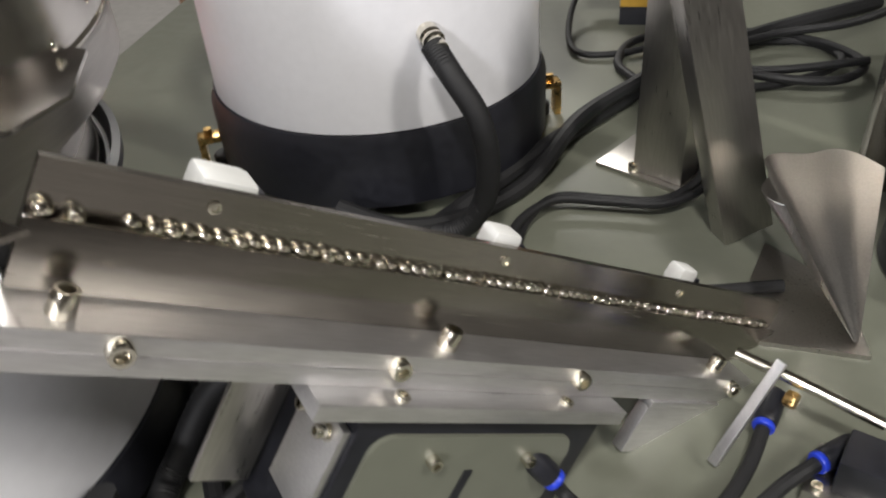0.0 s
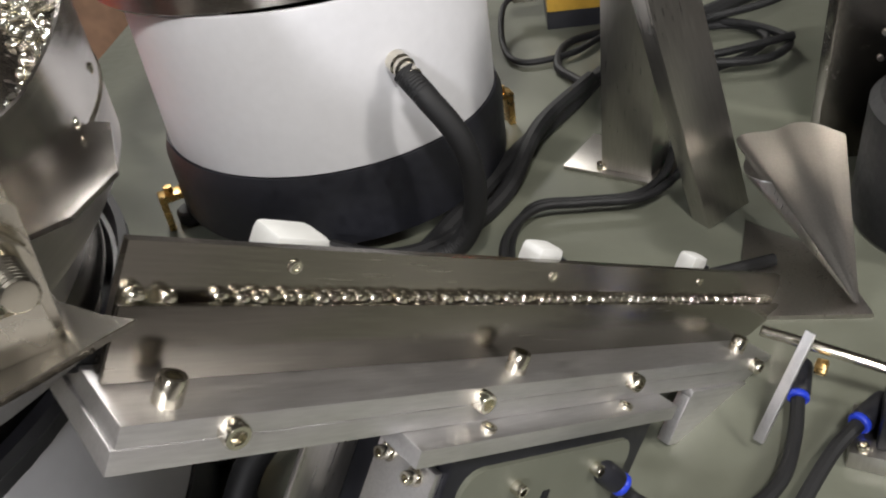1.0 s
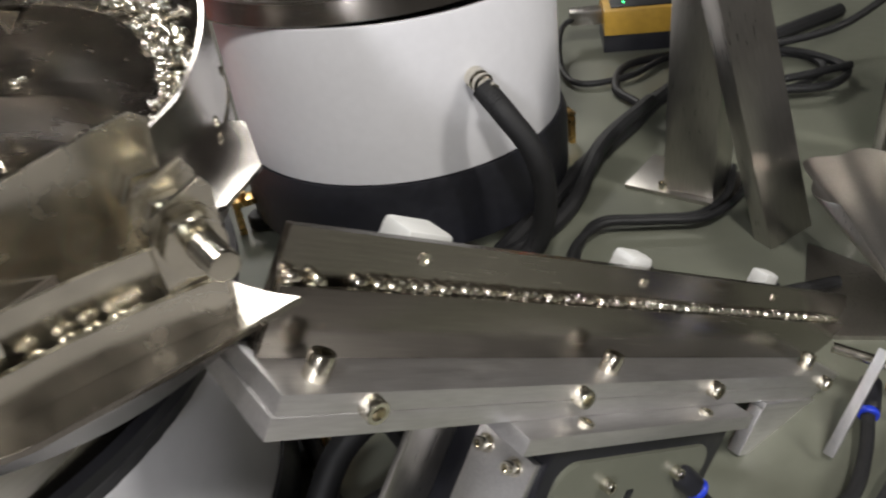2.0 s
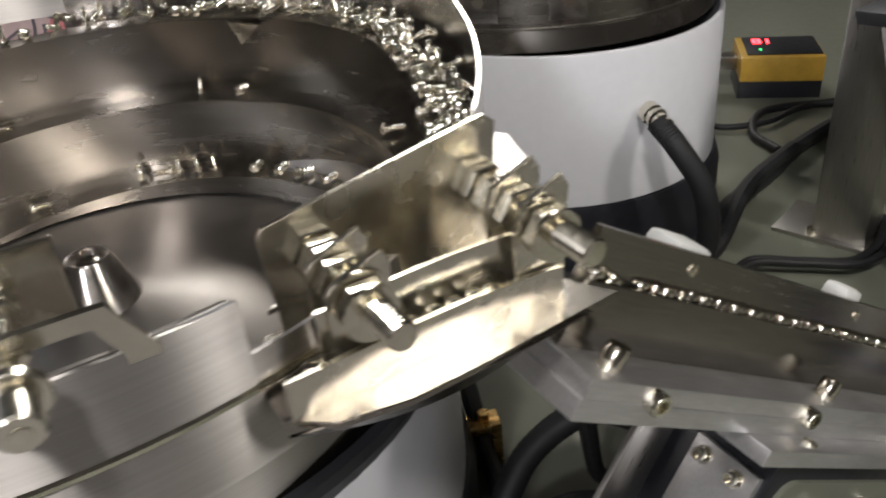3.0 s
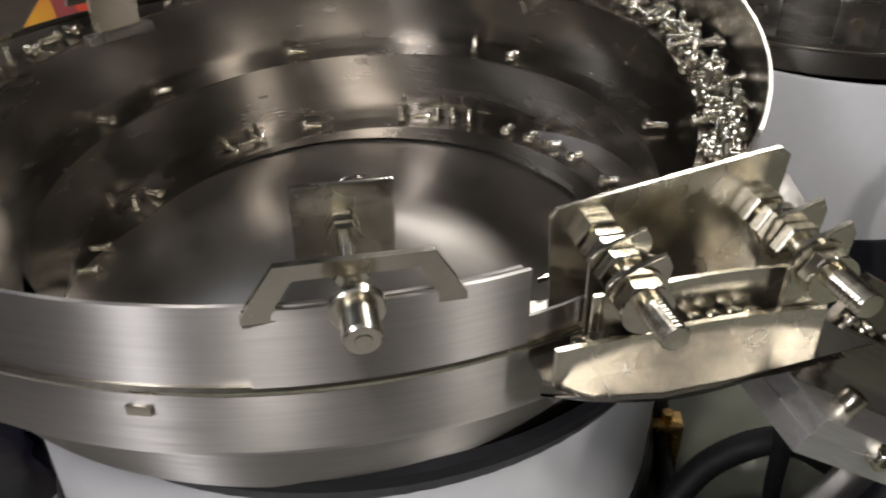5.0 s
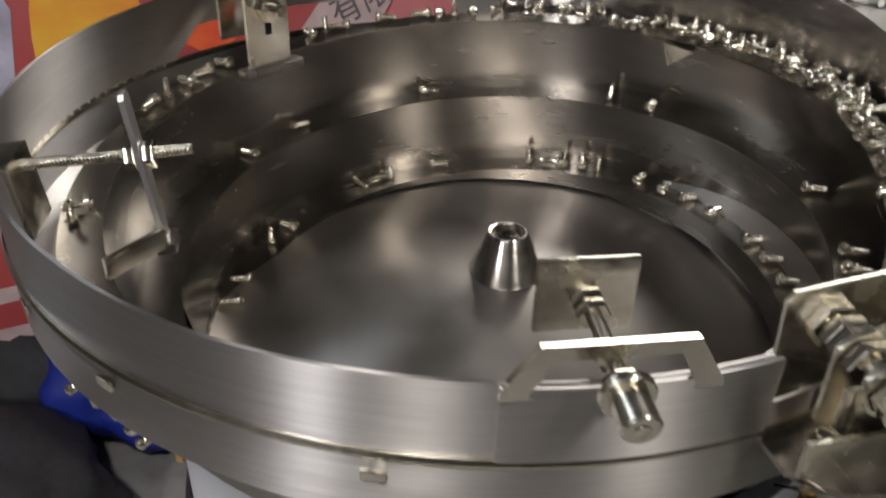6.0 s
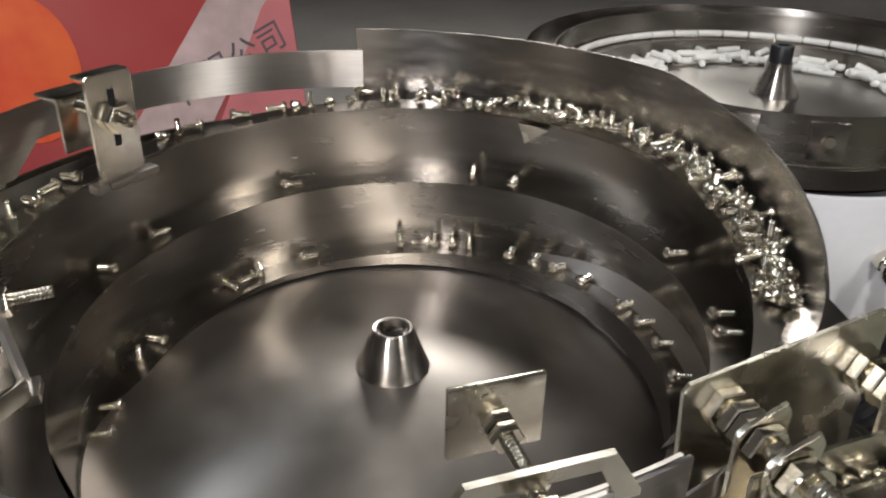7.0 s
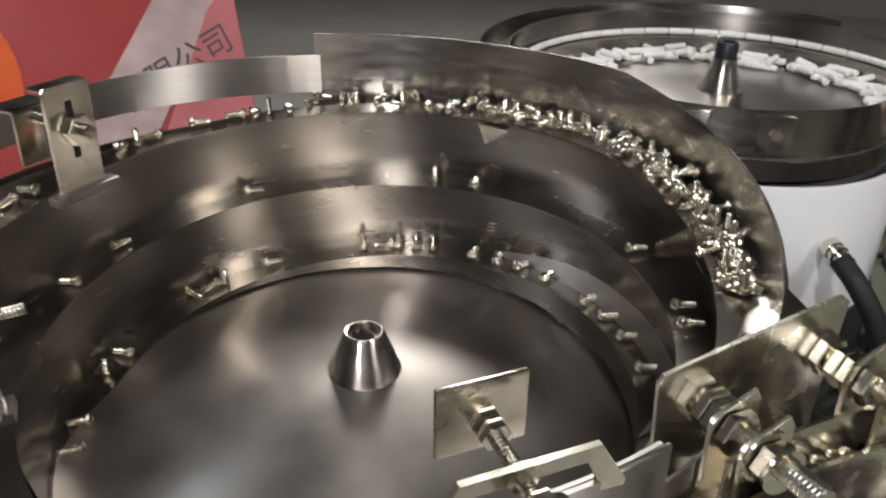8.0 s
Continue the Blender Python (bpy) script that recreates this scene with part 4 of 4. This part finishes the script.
for k in range(24):
    bm.faces.new((base[k], base[k + 1], rim_v[k + 1], rim_v[k]))
    bm.faces.new((rim_v[k], rim_v[k + 1], back[k + 1], back[k]))
    bm.faces.new((back[k], back[k + 1], base_b[k + 1], base_b[k]))
part("sheet", bm, BAR_STEEL, funnel, "", 60)
bm = bmesh.new()
slab(bm, [(-0.075, 0.01), (0.006, -0.006), (0.010, 0.060), (-0.030, 0.110)], 0.0, 0.0035)
part("foot", bm, BAR_STEEL, funnel, "satin steel foot sheet")

upright = thing("dark_upright", pose(0.372, 0.690, 0, 0, 0, -12), "dark grey upright with small bolt holes", "upright")
bm = bmesh.new()
box(bm, -0.032, 0.034, -0.012, 0.012, 0.0, 0.60, 0.0015)
part("plate", bm, RAIL_STEEL, upright)
for z in (0.085, 0.105, 0.125):
    bm = bmesh.new()
    rod(bm, (0.004, -0.0118, z), (0.004, -0.0135, z), 0.0022, 12)
    part("bolt", bm, BAR_STEEL, upright)
bm = bmesh.new()
lathe(bm, [(0, 0), (0.075, 0), (0.078, 0.003), (0.078, 0.088), (0.072, 0.094), (0, 0.094)], 64)
solid("black_motor", bm, BLACK_RUBBER, "black round motor housing on the bench", "motor", m=pose(0.405, 0.575, 0))
m_, nodes_, links_, shader_ = material("clear_acrylic")
shader_.inputs["Transmission Weight"].default_value, shader_.inputs["Roughness"].default_value, shader_.inputs["IOR"].default_value = 1.0, 0.05, 1.45
shader_.inputs["Base Color"].default_value = (0.9, 0.93, 0.95, 1)
bm = bmesh.new()
box(bm, 0.415, 0.60, 0.705, 0.711, 0.0, 0.46, 0.0008)
solid("acrylic_guard", bm, m_, "clear acrylic guard panel standing on the bench", "guard panel")
bm = bmesh.new()
rod(bm, (0.47, 0.80, 0.005), (0.47, 0.79, 0.055), 0.0025, 12)
bm2 = bmesh.new()
box(bm2, 0.445, 0.53, 0.80, 0.86, 0.0, 0.075, 0.002)
controller = solid("control_box", bm2, BAR_STEEL, "grey metal control box behind the acrylic guard", "control box")
part("status_light", bm, LED_GREEN, controller, "small green status light")

# air nozzle and its holder at the rail's end
nozzle = thing("air_nozzle", pose(0, 0, 0), "thin bright air nozzle tube with a pale holder strip", "nozzle")
bm = bmesh.new()
tube(bm, [(0.208, 0.452, 0.048), (0.240, 0.436, 0.040), (0.276, 0.412, 0.034)], 0.0032, 12, 4)
part("tube", bm, ZINC, nozzle, "bright nozzle tube")
bm = bmesh.new()
p, q = Vector((0.226, 0.432, 0.060)), Vector((0.196, 0.411, 0.006))
w = axis(p, q)
box(bm, -0.0030, 0.0030, -0.0012, 0.0012, 0, (q - p).length, 0.0005, w)
part("strip", bm, ALUMINIUM, nozzle, "pale metal holder strip")
bm = bmesh.new()
hex_ring(bm, axis((0.232, 0.432, 0.034), (0.26, 0.41, 0.036)), 0.008, 0.006)
part("nut", bm, BRASS, nozzle, "brass nut")
valve = thing("air_valve", pose(0.262, 0.393, 0, 0, 0, -30), "dark air valve with bright bolts at the bench edge", "valve")
bm = bmesh.new()
box(bm, -0.022, 0.020, -0.018, 0.018, 0, 0.012, 0.001)
part("base", bm, BAR_STEEL, valve)
bm = bmesh.new()
box(bm, -0.010, 0.018, -0.012, 0.014, 0.012, 0.034, 0.0015)
part("body", bm, BLACK_PAINT, valve)
for x in (-0.016, 0.014):
    bm = bmesh.new()
    socket_bolt(bm, Matrix.Translation((x, -0.014, 0.012)), 0.003, 0.004)
    part("bolt", bm, ZINC, valve)

# ---- sensor amplifier ----
SENSOR = pose(0.224, 1.085, 0, 0, 0, -7)
sensor = thing("sensor_amplifier", SENSOR, "amber sensor amplifier with a red lit display on the bench", "sensor")
bm = bmesh.new()
box(bm, -0.046, 0.048, -0.040, 0.040, 0.022, 0.052, 0.002)
part("housing", bm, YELLOW, sensor)
bm = bmesh.new()
box(bm, -0.038, 0.046, -0.032, 0.034, 0.0522, 0.0535, 0.0005)
face = part("face", bm, BLACK_PAINT, sensor, "dark display face")
bm = bmesh.new()
box(bm, -0.046, 0.048, -0.036, 0.036, 0.0, 0.022, 0.001)
part("base", bm, BLACK_PAINT, sensor, "dark mounting base")
for x, y, w_, h_, mat in ((-0.026, 0.016, 0.0035, 0.016, LED_RED), (-0.019, 0.016, 0.0035, 0.016, LED_RED), (-0.0225, 0.0235, 0.009, 0.003, LED_RED), (-0.0225, 0.0165, 0.009, 0.003, LED_RED), (-0.0225, 0.0090, 0.009, 0.003, LED_RED), (-0.010, 0.016, 0.0035, 0.016, LED_RED), (-0.022, -0.016, 0.003, 0.003, LED_GREEN)):
    bm = bmesh.new()
    box(bm, x - w_ / 2, x + w_ / 2, y - h_ / 2, y + h_ / 2, 0.0536, 0.0540)
    part("digit_bar", bm, mat, face)
bm = bmesh.new()
box(bm, -0.085, -0.046, -0.010, 0.012, 0.026, 0.044, 0.003)
part("plug", bm, BAR_STEEL, sensor, "grey cable plug")

settle(BEFORE)

# ---- hall beyond the bench ----
m_, nodes, links, shader = material("printed_banner")
coords = nodes.new("ShaderNodeTexCoord")
warp = nodes.new("ShaderNodeTexNoise")
warp.inputs["Scale"].default_value, warp.inputs["Detail"].default_value = 2.2, 3
links.new(coords.outputs["Object"], warp.inputs["Vector"])
ramp = nodes.new("ShaderNodeValToRGB")
# red print, with the haze over the board mixed in as paler reds
ramp.color_ramp.elements[0].position, ramp.color_ramp.elements[0].color = 0.36, (0.40, 0.055, 0.06, 1)
ramp.color_ramp.elements[1].position, ramp.color_ramp.elements[1].color = 0.66, (0.46, 0.12, 0.12, 1)
stop = ramp.color_ramp.elements.new(0.52)
stop.color = (0.50, 0.08, 0.08, 1)
links.new(warp.outputs["Fac"], ramp.inputs["Fac"])
links.new(ramp.outputs["Color"], shader.inputs["Base Color"])
shader.inputs["Roughness"].default_value = 0.4
BANNER = m_
PRINT = {"yellow": surface("yellow_print", (0.85, 0.50, 0.04), 0, 0.4, 0.15, 0.1, 8, (1, 1, 1), 0, 3, dirt=(0.85, 0.18, 0.04)),
         "orange": surface("orange_print", (0.80, 0.16, 0.04), 0, 0.4, 0.2, 0.1, 8, (1, 1, 1), 0, 3, dirt=(0.75, 0.05, 0.04)),
         "pink": surface("pink_print", (0.72, 0.24, 0.26), 0, 0.4, 0.12, 0.1, 8, (1, 1, 1), 0, 3),
         "pale": surface("pale_print", (0.66, 0.50, 0.50), 0, 0.4, 0.2, 0.1, 20, (1, 1, 1), 0, 6),
         "lilac": surface("lilac_print", (0.48, 0.46, 0.58), 0, 0.4, 0.35, 0.1, 14, (1, 1, 1), 0, 6),
         "grey": surface("grey_print", (0.16, 0.14, 0.16), 0, 0.4, 0.1, 0.1, 20, (1, 1, 1), 0, 6)}
P0, P1 = Vector((-1.45, 0.55, -0.80)), Vector((-0.73, 1.66, -0.80))
along = (P1 - P0).normalized()
face_out = Vector((along.y, -along.x, 0))
LEAN = Matrix(((along.x, 0, face_out.x, P0.x), (along.y, 0, face_out.y, P0.y), (0, 1, 0, P0.z), (0, 0, 0, 1))) @ pose(0, 0, 0, -12, 0, 0)
banner = thing("printed_display_board", LEAN, "red printed advertising board with yellow and white shapes", "display board")
bm = bmesh.new()
box(bm, -0.25, 1.17, 0.0, 1.10, -0.02, 0.0, 0.002)
part("board", bm, BANNER, banner)


def patch(outline, mat, lift, name="print"):
    bm = bmesh.new()
    slab(bm, outline, lift, lift + 0.0008)
    part(name, bm, mat, banner)


def disc(x, y, rx, ry):
    return [(x + rx * math.cos(radians(k * 12)), y + ry * math.sin(radians(k * 12))) for k in range(30)]


patch(disc(0.42, 0.74, 0.10, 0.24), PRINT["yellow"], 0.001)
patch(disc(0.63, 0.86, 0.09, 0.13), PRINT["orange"], 0.0022)
patch([(0.56, 0.40), (0.80, 0.52), (1.10, 0.90), (1.16, 1.02), (1.05, 1.02), (0.80, 0.74), (0.60, 0.58)], PRINT["pale"], 0.0034)
patch([(0.70, 0.40), (0.98, 0.50), (1.165, 0.70), (1.165, 0.98), (1.10, 0.92), (0.96, 0.70)], PRINT["pink"], 0.0046)
patch([(-0.20, 0.50), (0.10, 0.46), (0.26, 0.60), (0.30, 0.84), (0.22, 1.05), (-0.05, 1.05), (-0.22, 0.85)], PRINT["lilac"], 0.001)
patch([(0.02, 0.62), (0.12, 0.58), (0.20, 0.74), (0.14, 0.92), (0.06, 0.80)], PRINT["pale"], 0.0022)
# the words on the board
words = bpy.data.curves.new("lettering", "FONT")
words.body, words.size, words.extrude, words.offset = "有限公司", 0.070, 0.0006, 0.0
lettering = new("lettering", words)
lettering.data.materials.append(PRINT["grey"])
lettering.parent = banner
lettering.matrix_local = pose(0.885, 0.748, 0.0062, 0, 0, 20)
tagged(lettering, "dark outlined characters printed on the board")
for y in (0.16, 0.24, 0.32):
    patch([(0.0, y), (0.75, y), (0.75, y + 0.03), (0.0, y + 0.03)], PRINT["pale"], 0.0012, "text_bar")
# bags on the floor
bag_mat = surface("dark_bag_cloth", (0.035, 0.035, 0.04), 0, 0.75, 0.4, 0.1, 60, (1, 1, 1), 0.4, 9)
blue_cloth = surface("blue_bag_cloth", (0.012, 0.03, 0.30), 0, 0.6, 0.35, 0.1, 50, (1, 1, 1), 0.4, 7)
grey_cloth = surface("grey_plastic_sheet", (0.30, 0.31, 0.33), 0, 0.4, 0.4, 0.1, 30, (1, 1, 1), 0.5, 8)


def bag(x, y, sx, sy, sz, mat, label, seed):
    """A slumped bag with creases."""
    bm = bmesh.new()
    bmesh.ops.create_icosphere(bm, subdivisions=4, radius=1)
    for v in bm.verts:
        n = noise.noise(v.co * 1.6 + Vector((seed, 0, 0))) * 0.28 + noise.noise(v.co * 4.5 + Vector((seed, 3, 0))) * 0.10
        v.co = v.co * (1 + n)
        v.co.z = max(-0.75, v.co.z)
        v.co = Vector((v.co.x * sx, v.co.y * sy, (v.co.z + 0.75) * sz))
    solid("soft_bag", bm, mat, label, "bag", "bags on the floor", m=pose(x, y, FLOOR_Z), smooth=60)


bag(-1.30, 0.86, 0.20, 0.16, 0.16, blue_cloth, "crumpled blue cloth bag on the grey floor", 1.0)
bag(-1.52, 0.78, 0.22, 0.20, 0.16, bag_mat, "slumped dark bag on the grey floor", 4.0)
bag(-1.62, 1.06, 0.22, 0.18, 0.18, grey_cloth, "crumpled grey plastic bag on the floor", 7.0)
bag(-1.25, 0.52, 0.22, 0.18, 0.12, bag_mat, "slumped dark bag on the grey floor", 9.0)

# far things behind the bowls
pallet = surface("worn_brown_board", (0.22, 0.13, 0.08), 0, 0.7, 0.25, 0.1, 30, (1, 6, 1), 0.2, 5)
bm = bmesh.new()
box(bm, -0.78, -0.30, 1.83, 2.08, -0.80, -0.06, 0.006)
solid("wooden_crate", bm, pallet, "worn brown wooden crate behind the bench", "crate")
bm = bmesh.new()
threaded(bm, (-0.62, 1.70, 0.0), (-0.62, 1.70, 0.055), 0.012, 0.007)
solid("levelling_bolt", bm, ZINC, "upright threaded bolt at the bench's back edge", "bolt")
